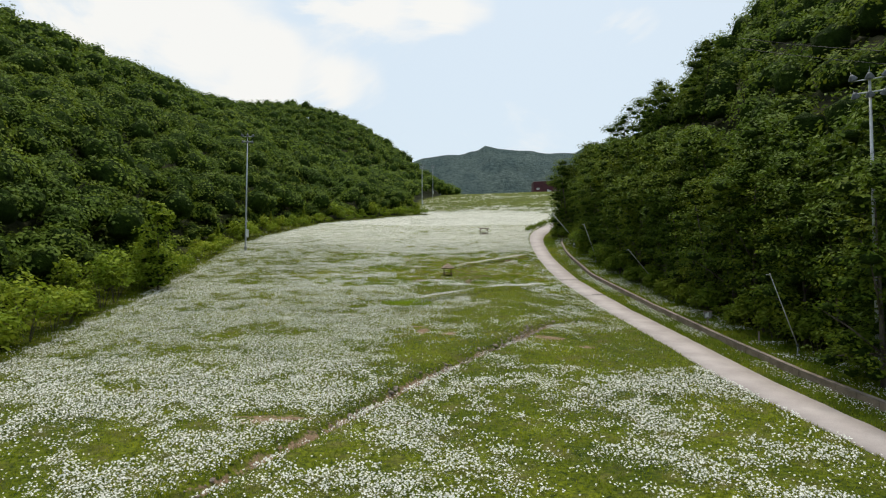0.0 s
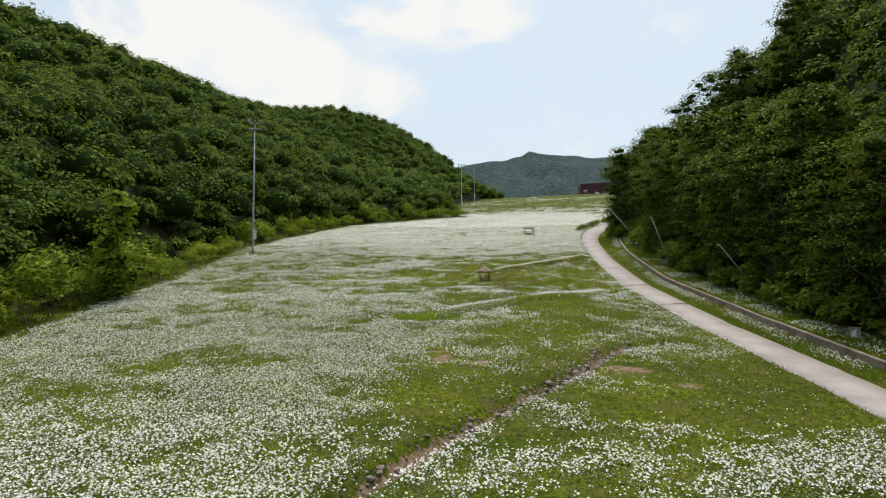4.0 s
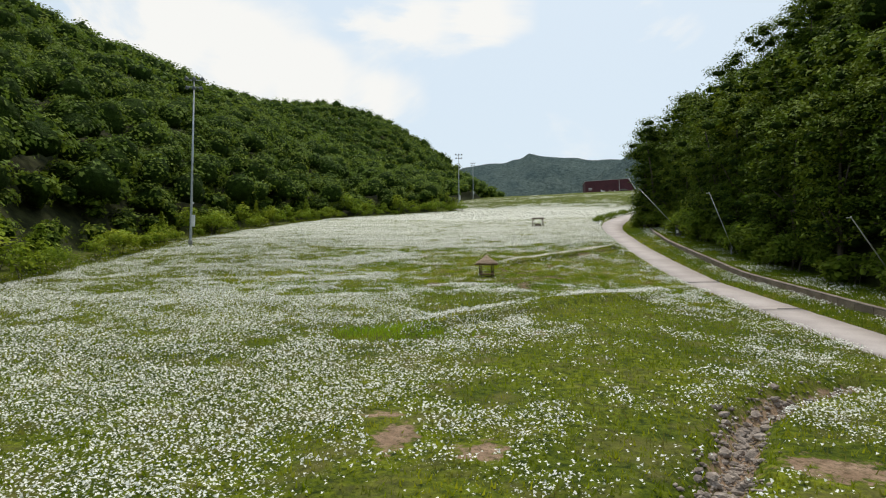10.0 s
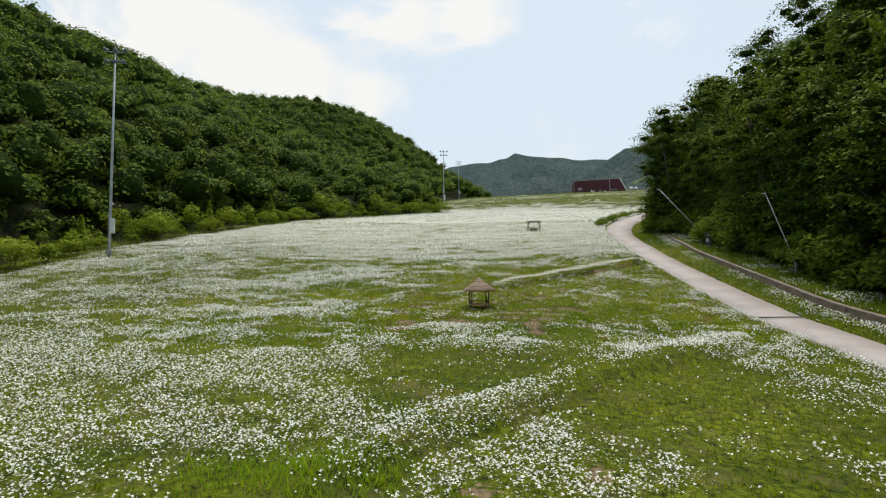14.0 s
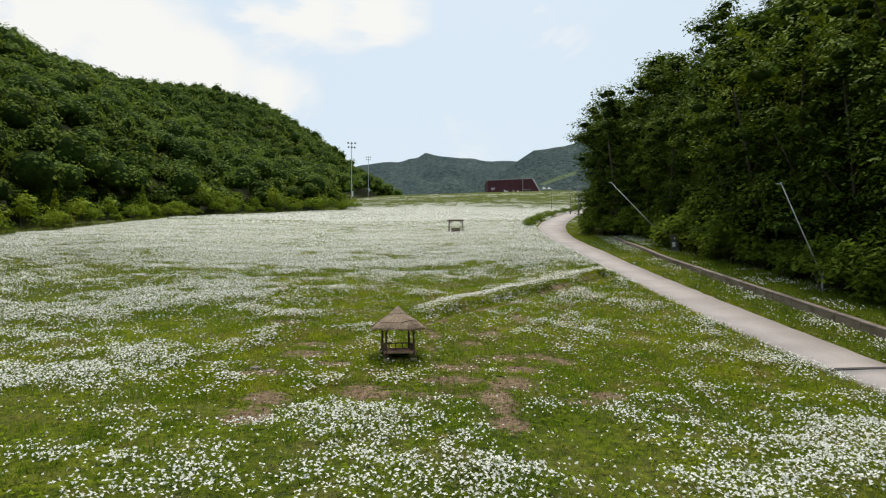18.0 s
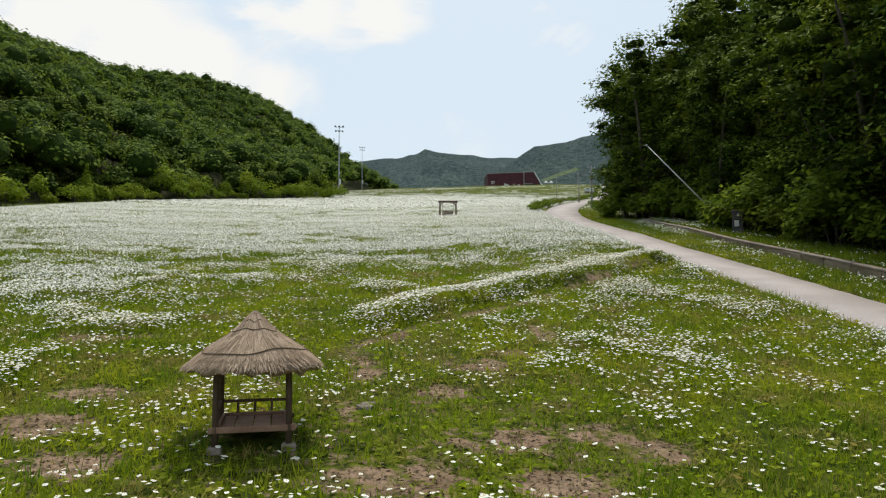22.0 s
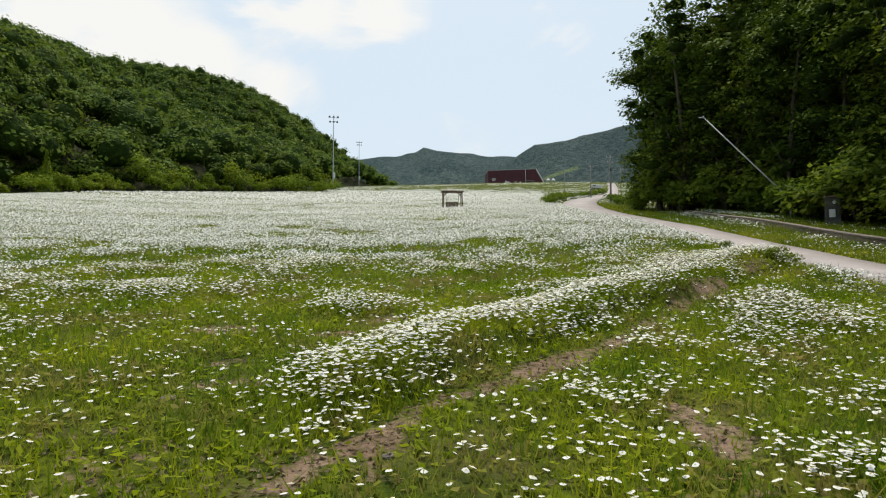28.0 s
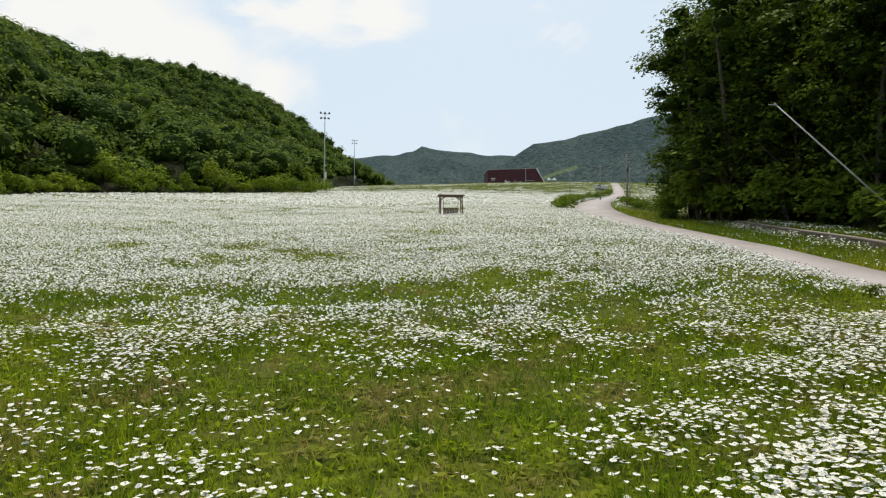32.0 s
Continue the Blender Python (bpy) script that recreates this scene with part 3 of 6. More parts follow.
def bloom_at(x, y):
    """How thickly the daisies stand, 0 to 1."""
    x, y = np.asarray(x, float), np.asarray(y, float)
    n = 0.35 * value_noise(x, y, 11.0, 21) + 0.65 * value_noise(x, y, 2.6, 25, 4)
    want = np.interp(y, [20, 60, 90, 104, 112, 125, 133, 141, 147, 156, 200, 290, 330, 480], [0.62, 0.54, 0.52, 0.53, 0.46, 0.44, 0.46, 0.42, 0.60, 0.88, 0.98, 0.92, 0.25, 0.2])
    want = want + 0.12 * soft_step(4 - x, 0, 6) * soft_step(100 - y, 0, 10) + 0.20 * soft_step(-x, 5, 13) * soft_step(150 - y, 0, 12)
    want = want + 0.10 * soft_step(x, 11, 17) * soft_step(y, 84, 104) * soft_step(road_left(y) + 1 - x, 0, 1)
    # drifts without flowers, then the thick ones
    for cx, cy, rx, ry, k in (*THIN_LOWER, *THIN_HUT, *THIN_UPPER, *THICK_LOWER, *THICK_UPPER):
        want = want + k * np.exp(-((x - cx) / rx) ** 2 - ((y - cy) / ry) ** 2)
    for a, b in BARS:
        s, d = bar_way(x, y, a, b)
        on = soft_step(s, -0.14, -0.02) * soft_step(1 - s, -0.05, 0.05)
        want = want + on * (0.5 * np.exp(-((d - np.clip(2.2 * s, 0, 1.1)) / (0.75 + np.clip(1.2 * s, 0, 0.6))) ** 2) - 0.8 * np.exp(-((d + 1.0) / 0.4) ** 2))
    g = line_gap(x, y, GULLY)
    want = want + (0.25 * np.exp(-((g - 1.5) / 0.7) ** 2)) * soft_step(72 - y, 0, 10) - 0.8 * np.exp(-(g / 0.6) ** 2)
    v = soft_step(want + 2.3 * (n - 0.5), 0.12, 0.86)
    v = v * (1 - soft_step(soil_at(x, y), 0.3, 0.75))
    off_road = 1 - soft_step(x, road_left(y) - 0.35, road_left(y) - 0.05) * soft_step(road_right(y) + 0.45 - x, 0.05, 0.4)
    verge = soft_step(x, road_right(y), road_right(y) + 0.2)
    u = x - wall_line(y)
    v = np.where(verge > 0, 0.55 * soft_step(n, 0.35, 0.6) * np.exp(-((u + 0.75) / 0.8) ** 4) + 0.45 * (u > 0.5) * (x < foot_right(y) - 0.3) * soft_step(n, 0.42, 0.62), v)
    v = v * off_road * soft_step(x - edge_left(y), -0.5, 2.5) * soft_step(foot_right(y) - x, 0, 1)
    return np.clip(v, 0, 1)


def tabled(fn, x0, x1, y0, y1, step):
    """The same field, looked up between the knots of a fine grid; outside the grid worked out afresh."""
    xs, ys = np.arange(x0, x1 + step, step), np.arange(y0, y1 + step, step)
    table = fn(*np.meshgrid(xs, ys))

    def look_up(x, y):
        x, y = np.asarray(x, float), np.asarray(y, float)
        u, v = np.clip((x - x0) / step, 0, len(xs) - 1.001), np.clip((y - y0) / step, 0, len(ys) - 1.001)
        i, j = u.astype(int), v.astype(int)
        u, v = u - i, v - j
        near_by = (table[j, i] * (1 - u) + table[j, i + 1] * u) * (1 - v) + (table[j + 1, i] * (1 - u) + table[j + 1, i + 1] * u) * v
        out = np.array(near_by, float)
        far = (x < x0) | (x > x1) | (y < y0) | (y > y1)
        if far.any():
            out[far] = fn(x[far], y[far])
        return out
    return look_up


soil_at = tabled(soil_at, -50, 42, 20, 230, 0.25)
bloom_at = tabled(bloom_at, -50, 42, 20, 230, 0.25)


# ---- building helpers ----
def mesh_from(name, verts, faces, material_list, slots=None, smooth=False, normals=None, tint=None):
    """A mesh out of arrays: verts (n, 3), faces (m, k) with one k for all; normals and a tint for each vertex, where given."""
    me = bpy.data.meshes.new(name)
    verts, faces = np.ascontiguousarray(verts, np.float32), np.ascontiguousarray(faces, np.int32)
    m, k = faces.shape
    me.vertices.add(len(verts))
    me.vertices.foreach_set("co", verts.ravel())
    me.loops.add(m * k)
    me.loops.foreach_set("vertex_index", faces.ravel())
    me.polygons.add(m)
    me.polygons.foreach_set("loop_start", np.arange(0, m * k, k, dtype=np.int32))
    me.polygons.foreach_set("loop_total", np.full(m, k, np.int32))
    for one in material_list:
        me.materials.append(one)
    if slots is not None:
        me.polygons.foreach_set("material_index", np.ascontiguousarray(slots, np.int32))
    if smooth:
        me.polygons.foreach_set("use_smooth", np.ones(m, bool))
    if normals is not None:
        me.attributes.new("custom_normal", "FLOAT_VECTOR", "POINT").data.foreach_set("vector", np.ascontiguousarray(normals, np.float32).ravel())
    if tint is not None:
        me.attributes.new("tint", "FLOAT", "POINT").data.foreach_set("value", np.ascontiguousarray(tint, np.float32))
    me.update(calc_edges=True)
    return me


def finish(bm, name, mat, smooth=False):
    me = bpy.data.meshes.new(name)
    bm.to_mesh(me)
    bm.free()
    me.materials.append(mat)
    if smooth:
        me.polygons.foreach_set("use_smooth", np.ones(len(me.polygons), bool))
    return me


def part(name, bm, mat, parent, label="", smooth=False):
    """Links a bmesh, or a mesh, as one mesh object under a thing or a part."""
    me = bm if isinstance(bm, bpy.types.Mesh) else finish(bm, name, mat, smooth)
    ob = new(name, me)
    ob.parent = parent
    if label:
        ob["label"] = label
    return ob


def thing(name, x, y, z, label, category, group="", kind="", turn=0.0):
    ob = new(name)
    ob.empty_display_size = 0.2
    ob.matrix_basis = pose(x, y, z, 0, 0, turn)
    return tagged(ob, label, category, group, kind)


def box(bm, cx, cy, cz, sx, sy, sz, bevel=0.0, m=None):
    """A bevelled block about its centre, added to bm."""
    made = bmesh.ops.create_cube(bm, size=1.0)["verts"]
    bmesh.ops.scale(bm, vec=(sx, sy, sz), verts=made)
    if bevel:
        edges = list({e for v in made for e in v.link_edges})
        made = list({v for f in bmesh.ops.bevel(bm, geom=edges, offset=bevel, segments=1, affect="EDGES")["faces"] for v in f.verts} | {v for v in made if v.is_valid})
    bmesh.ops.translate(bm, vec=(cx, cy, cz), verts=made)
    if m is not None:
        bmesh.ops.transform(bm, matrix=m, verts=made)
    return bm


def tube(bm, points, radii, sides=8):
    """A round bar through points, with a radius at each."""
    rings = []
    pts = [Vector(p) for p in points]
    for i, p in enumerate(pts):
        d = (pts[min(i + 1, len(pts) - 1)] - pts[max(i - 1, 0)]).normalized()
        side = d.orthogonal().normalized() if i == 0 else (side - d * side.dot(d)).normalized()
        up = d.cross(side)
        rings.append([bm.verts.new(p + float(radii[i]) * (math.cos(a) * side + math.sin(a) * up)) for a in (2 * math.pi * k / sides for k in range(sides))])
    for a, b in zip(rings, rings[1:]):
        for k in range(sides):
            bm.faces.new((a[k], a[(k + 1) % sides], b[(k + 1) % sides], b[k]))
    bm.faces.new(reversed(rings[0]))
    bm.faces.new(rings[-1])
    return bm


# ---- ground: one sheet ----
def spread(*runs):
    out = []
    for a, b, step in runs:
        out.extend(np.arange(a, b - 1e-6, step))
    return np.array(out + [runs[-1][1]])


def make_ground():
    xs = spread((-1400, -400, 60), (-400, -120, 8), (-120, -50, 2.5), (-50, -16, 1.0), (-16, -6, 0.55), (-6, 18, 0.3), (18, 34, 0.55), (34, 60, 2), (60, 200, 7), (200, 400, 20), (400, 1500, 80))
    ys = spread((-300, -20, 20), (-20, 25, 2), (25, 55, 0.9), (55, 108, 0.6), (108, 143, 0.32), (143, 150, 0.6), (150, 215, 1.0), (215, 320, 2.5), (320, 760, 6), (760, 1400, 40))
    gx, gy = np.meshgrid(xs, ys)
    x, y = gx.ravel(), gy.ravel()
    z = height(x, y)
    # the concrete path lies in a shallow bed
    bed = soft_step(x, road_left(y) - 0.15, road_left(y) + 0.05) * soft_step(road_right(y) + 0.15 - x, 0, 0.2) * (y < 452)
    z = z - 0.14 * bed
    nx, ny = len(xs), len(ys)
    i = (np.arange(ny - 1)[:, None] * nx + np.arange(nx - 1)[None]).ravel()
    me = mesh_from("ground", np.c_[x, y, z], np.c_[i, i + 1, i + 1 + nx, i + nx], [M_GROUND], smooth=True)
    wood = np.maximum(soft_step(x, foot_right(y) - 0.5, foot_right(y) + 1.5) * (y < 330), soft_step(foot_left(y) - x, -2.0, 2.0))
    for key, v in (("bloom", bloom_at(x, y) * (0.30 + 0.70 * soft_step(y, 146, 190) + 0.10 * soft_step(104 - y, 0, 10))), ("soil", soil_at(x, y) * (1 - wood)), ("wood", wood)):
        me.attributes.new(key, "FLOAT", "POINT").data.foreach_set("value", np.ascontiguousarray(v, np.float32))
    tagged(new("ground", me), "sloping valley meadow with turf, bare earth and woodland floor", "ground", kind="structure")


make_ground()


# ---- far mountains ----
def mountain(name, label, crest, base, depth, mat, seed):
    """A ridge by its crest: rows of x, y, z; the slope falls towards the valley over depth metres down to base."""
    c = np.array(crest, float)
    s = np.linspace(0, 1, 160)
    keys = np.linspace(0, 1, len(c))
    line = np.c_[[np.interp(s, keys, c[:, k]) for k in range(3)]].T
    line[:, 2] += 14 * (value_noise(line[:, 0], line[:, 1] * 0, 60, seed, 4) - 0.5)
    rows = []
    for t in np.linspace(-0.35, 1, 60):
        p = line.copy()
        p[:, 1] -= depth * t
        f = max(0.0, t)
        fall = f ** 0.85
        p[:, 2] = line[:, 2] * (1 - fall) + base * fall - (150 * abs(t) if t < 0 else 0)
        p[:, 2] += (value_noise(p[:, 0], p[:, 1], 170, seed + 3, 5) - 0.5) * 150 * math.sin(math.pi * min(1, f)) * 0.9
        rows.append(p)
    v = np.concatenate(rows)
    n = len(s)
    i = (np.arange(len(rows) - 1)[:, None] * n + np.arange(n - 1)[None]).ravel()
    me = mesh_from(name, v, np.c_[i, i + n, i + 1 + n, i + 1], [mat], smooth=True)
    return tagged(new(name, me), label, "mountain", kind="structure")


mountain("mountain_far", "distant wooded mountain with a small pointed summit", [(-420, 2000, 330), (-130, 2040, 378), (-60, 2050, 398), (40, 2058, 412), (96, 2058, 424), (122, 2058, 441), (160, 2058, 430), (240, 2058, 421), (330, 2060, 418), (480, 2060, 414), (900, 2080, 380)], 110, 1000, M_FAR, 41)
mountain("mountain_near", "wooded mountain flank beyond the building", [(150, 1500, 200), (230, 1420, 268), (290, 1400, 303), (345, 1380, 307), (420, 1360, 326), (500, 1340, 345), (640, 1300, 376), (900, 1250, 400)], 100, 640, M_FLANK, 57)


def z_at(x, y):
    return float(height(np.array([x]), np.array([y]))[0])


# ---- light masts ----
def floodlight(parent, x, y, z, tilt, turn):
    m = pose(x, y, z, tilt, 0, turn)
    bm = bmesh.new()
    rings = [(0.10, 0.13), (0.0, 0.19), (-0.24, 0.33), (-0.27, 0.34)]
    tube(bm, [(0, 0, a) for a, _ in rings], [r for _, r in rings], 10)
    bmesh.ops.transform(bm, matrix=m, verts=bm.verts)
    lamp = part("floodlight", bm, M_LAMP, parent, "round floodlight housing", True)
    bm = bmesh.new()
    tube(bm, [(0, 0, -0.272), (0, 0, -0.285)], [0.31, 0.30], 10)
    bmesh.ops.transform(bm, matrix=m, verts=bm.verts)
    part("lens", bm, M_GLASS, lamp, "pale glass lens")
    bm = bmesh.new()
    box(bm, 0, 0, 0.19, 0.05, 0.05, 0.22, 0.01)
    bmesh.ops.transform(bm, matrix=m, verts=bm.verts)
    part("bracket", bm, M_STEEL, lamp)


def light_mast(x, y, z, tall, turn, label, boxed=True):
    mast = thing("light_mast", x, y, z, label, "light mast", "masts along the slope", turn=turn)
    bm = bmesh.new()
    tube(bm, [(0, 0, -0.6), (0, 0, 0.25), (0, 0, tall * 0.5), (0, 0, tall)], [0.19, 0.19, 0.15, 0.09], 10)
    part("pole", bm, M_STEEL, mast, "tapered grey steel pole", True)
    bm = bmesh.new()
    box(bm, 0, 0, 0.12, 0.6, 0.6, 0.5, 0.04)
    part("footing", bm, M_POLE, mast, "square concrete footing")
    bm = bmesh.new()
    tube(bm, [(0, 0, tall), (0, 0, tall + 0.9)], [0.025, 0.012], 6)
    part("lightning_rod", bm, M_STEEL, mast)
    for n, (zz, half) in enumerate(((tall - 0.1, 1.15), (tall - 1.1, 1.0))):
        bm = bmesh.new()
        box(bm, 0, 0, zz, 2 * half + 0.2, 0.09, 0.09, 0.012)
        part("crossarm", bm, M_STEEL, mast)
        for k in (-1, 0, 1):
            floodlight(mast, k * half, -0.12, zz + (0.36 if n == 0 else -0.05), 38, 20 * k)
    if boxed:
        bm = bmesh.new()
        box(bm, 0.33, -0.10, 3.2, 0.48, 0.32, 1.7, 0.03)
        cabinet = part("switch_box", bm, M_BOX, mast, "pale grey switch box")
        bm = bmesh.new()
        box(bm, 0.33, -0.268, 3.2, 0.40, 0.016, 1.55, 0.005)
        part("door", bm, M_BOX, cabinet)
        bm = bmesh.new()
        box(bm, 0.12, 0, 3.2, 0.26, 0.06, 0.06)
        part("clamp", bm, M_STEEL, mast)
        bm = bmesh.new()
        box(bm, 0.25, -0.05, 5.8, 0.24, 0.2, 0.24, 0.03)
        part("junction_box", bm, M_BOX, mast)
    return mast


light_mast(-41.9, 148.1, 19.3, 24.0, 12, "tall grey steel floodlight mast with switch box by the shrubs")
light_mast(-9.85, 310.4, 46.3, 19.4, 8, "grey steel floodlight mast with six lamps at the woodland edge")
light_mast(-7.6, 462.0, 71.6, 20.8, 8, "grey steel floodlight mast far up the slope")
light_mast(32.2, 52.5, 4.0, 22.9, -38, "grey steel floodlight mast standing among the roadside trees", False)
light_mast(-36.0, 640.0, 108.0, 17.0, 8, "small distant floodlight mast against the wooded ridge", False)


# ---- utility pole and cables ----
def cable(a, b, sag, label):
    bm = bmesh.new()
    a, b = Vector(a), Vector(b)
    pts = [a.lerp(b, t) - Vector((0, 0, sag * 4 * t * (1 - t))) for t in np.linspace(0, 1, 15)]
    tube(bm, pts, [0.018] * 15, 5)
    tagged(new("cable", finish(bm, "cable", M_CABLE)), label, "cable", "overhead cables")


up = thing("utility_pole", 37.7, 220.1, z_at(37.7, 220.1), "slim dark concrete utility pole beside the path", "utility pole")
bm = bmesh.new()
tube(bm, [(0, 0, -0.8), (0, 0, 3), (0, 0, 7.3)], [0.16, 0.14, 0.10], 10)
part("pole", bm, M_POLE, up, smooth=True)
for zz, w in ((6.9, 1.3), (6.1, 0.9)):
    bm = bmesh.new()
    box(bm, 0, 0, zz, w, 0.08, 0.08, 0.01)
    arm = part("crossarm", bm, M_STEEL, up)
    for k in (-0.45, 0.0, 0.45):
        bm = bmesh.new()
        tube(bm, [(k * w, 0, zz + 0.04), (k * w, 0, zz + 0.12), (k * w, 0, zz + 0.20)], [0.03, 0.05, 0.025], 8)
        part("insulator", bm, M_BOX, arm)
bm = bmesh.new()
box(bm, 0.0, -0.2, 5.0, 0.28, 0.22, 0.5, 0.03)
part("cable_box", bm, M_LAMP, up)
for n, (x, y, tall) in enumerate(((66, 296, 7.5), (47.5, 262, 7.0), (52, 300, 6.6))):
    p = thing("utility_pole", x, y, z_at(x, y), "distant slim utility pole above the meadow", "utility pole")
    bm = bmesh.new()
    tube(bm, [(0, 0, -0.8), (0, 0, tall)], [0.14, 0.09], 8)
    part("pole", bm, M_POLE, p, smooth=True)
    bm = bmesh.new()
    box(bm, 0, 0, tall - 0.4, 1.2, 0.08, 0.08, 0.01)
    part("crossarm", bm, M_STEEL, p)
cable((37.7, 220.1, z_at(37.7, 220.1) + 7.0), (47.5, 262, z_at(47.5, 262) + 6.7), 0.5, "thin black overhead cable between utility poles")
cable((47.5, 262, z_at(47.5, 262) + 6.7), (66, 296, z_at(66, 296) + 7.1), 0.5, "thin black overhead cable between utility poles")
cable((26.5, 62, 33.4), (42, 40, 24.5), 0.6, "thin black overhead cable in front of the trees")
cable((26.5, 62, 32.5), (42, 40, 23.4), 0.6, "thin black overhead cable in front of the trees")


# ---- snow lances ----
def snow_lance(base, tip, loop=True):
    bx, by, bz = base
    g = z_at(bx, by)
    lance = thing("snow_lance", bx, by, g, "leaning pale metal snow lance behind the low wall", "snow lance", "snow lances")
    foot = Vector((0, 0, bz - g))
    top = Vector(tip) - Vector((bx, by, g))
    d = (top - foot).normalized()
    bm = bmesh.new()
    tube(bm, [foot - 0.5 * d, foot.lerp(top, 0.5), top], [0.055, 0.045, 0.035], 8)
    part("tube", bm, M_PIPE, lance, "long pale tube", True)
    bm = bmesh.new()
    tube(bm, [top, top + 0.16 * d, top + 0.22 * d], [0.035, 0.075, 0.05], 8)
    tube(bm, [top + 0.1 * d, top + 0.1 * d + Vector((-0.35, 0.1, 0.03))], [0.03, 0.02], 6)
    part("nozzle_head", bm, M_STEEL, lance)
    bm = bmesh.new()
    tube(bm, [(0, 0, -0.4), (0, 0, bz - g + 0.15)], [0.06, 0.05], 8)
    part("stand", bm, M_STEEL, lance, smooth=True)
    bm = bmesh.new()
    box(bm, 0, 0, bz - g, 0.16, 0.2, 0.22, 0.02)
    part("hinge", bm, M_LAMP, lance)
    if loop:
        bm = bmesh.new()
        pts = [foot - 0.45 * d, foot - 0.75 * d + Vector((0.1, 0, -0.05)), Vector((0.75, -0.25, (bz - g) * 0.45)), Vector((0.62, -0.3, 0.1)), Vector((0.5, -0.3, -0.25))]
        tube(bm, pts, [0.035] * 5, 6)
        part("hose", bm, M_PIPE, lance, "pale supply hose", True)


snow_lance((29.7, 160.8, 22.5), (25.4, 163.5, 28.4))
snow_lance((28.3, 131.2, 17.0), (26.4, 132.1, 23.0), False)
snow_lance((31.4, 104.7, 12.0), (26.7, 101.4, 16.5))
snow_lance((30.2, 60.5, 6.1), (27.6, 59.5, 12.0), False)


# ---- pillars and boxes behind the wall ----
def pillar(x, y, sx, sy, tall, label):
    g = z_at(x, y)
    p = thing("hydrant_pillar", x, y, g, label, "pillar", turn=-25)
    bm = bmesh.new()
    box(bm, 0, 0, tall / 2 - 0.2, sx, sy, tall + 0.4, 0.03)
    part("body", bm, M_SHADEPOLE if tall > 1 else M_POLE, p)
    bm = bmesh.new()
    box(bm, 0, 0, tall + 0.045, sx + 0.1, sy + 0.1, 0.09, 0.02)
    part("cap", bm, M_WALL, p)
    bm = bmesh.new()
    box(bm, -sx * 0.1, -sy / 2 - 0.012, tall * 0.45, sx * 0.42, 0.02, 0.45, 0.004)
    part("notice_plate", bm, M_BOX, p, "small pale notice plate")
    bm = bmesh.new()
    tube(bm, [(0.05 * sx, -sy / 2 + 0.01, tall * 0.82), (0.05 * sx, -sy / 2 - 0.06, tall * 0.82)], [0.1, 0.1], 10)
    part("gauge", bm, M_BOX, p)


pillar(28.9, 155.4, 0.75, 0.6, 1.65, "concrete hydrant pillar, painted dark as in shade, with a notice plate among daisies")
pillar(29.6, 79.2, 0.8, 0.7, 0.75, "low pale concrete hydrant box behind the wall")
for x, y in ((27.8, 74.5), (27.7, 99.0), (29.6, 66.5)):
    g = z_at(x, y)
    p = thing("marker_post", x, y, g, "short pale concrete marker post by the low wall", "post", "marker posts")
    bm = bmesh.new()
    box(bm, 0, 0, 0.35, 0.13, 0.13, 1.1, 0.02)
    part("post", bm, M_CAP, p)
    bm = bmesh.new()
    box(bm, 0, 0, 0.93, 0.15, 0.15, 0.08, 0.02)
    part("head", bm, M_CAP, p)


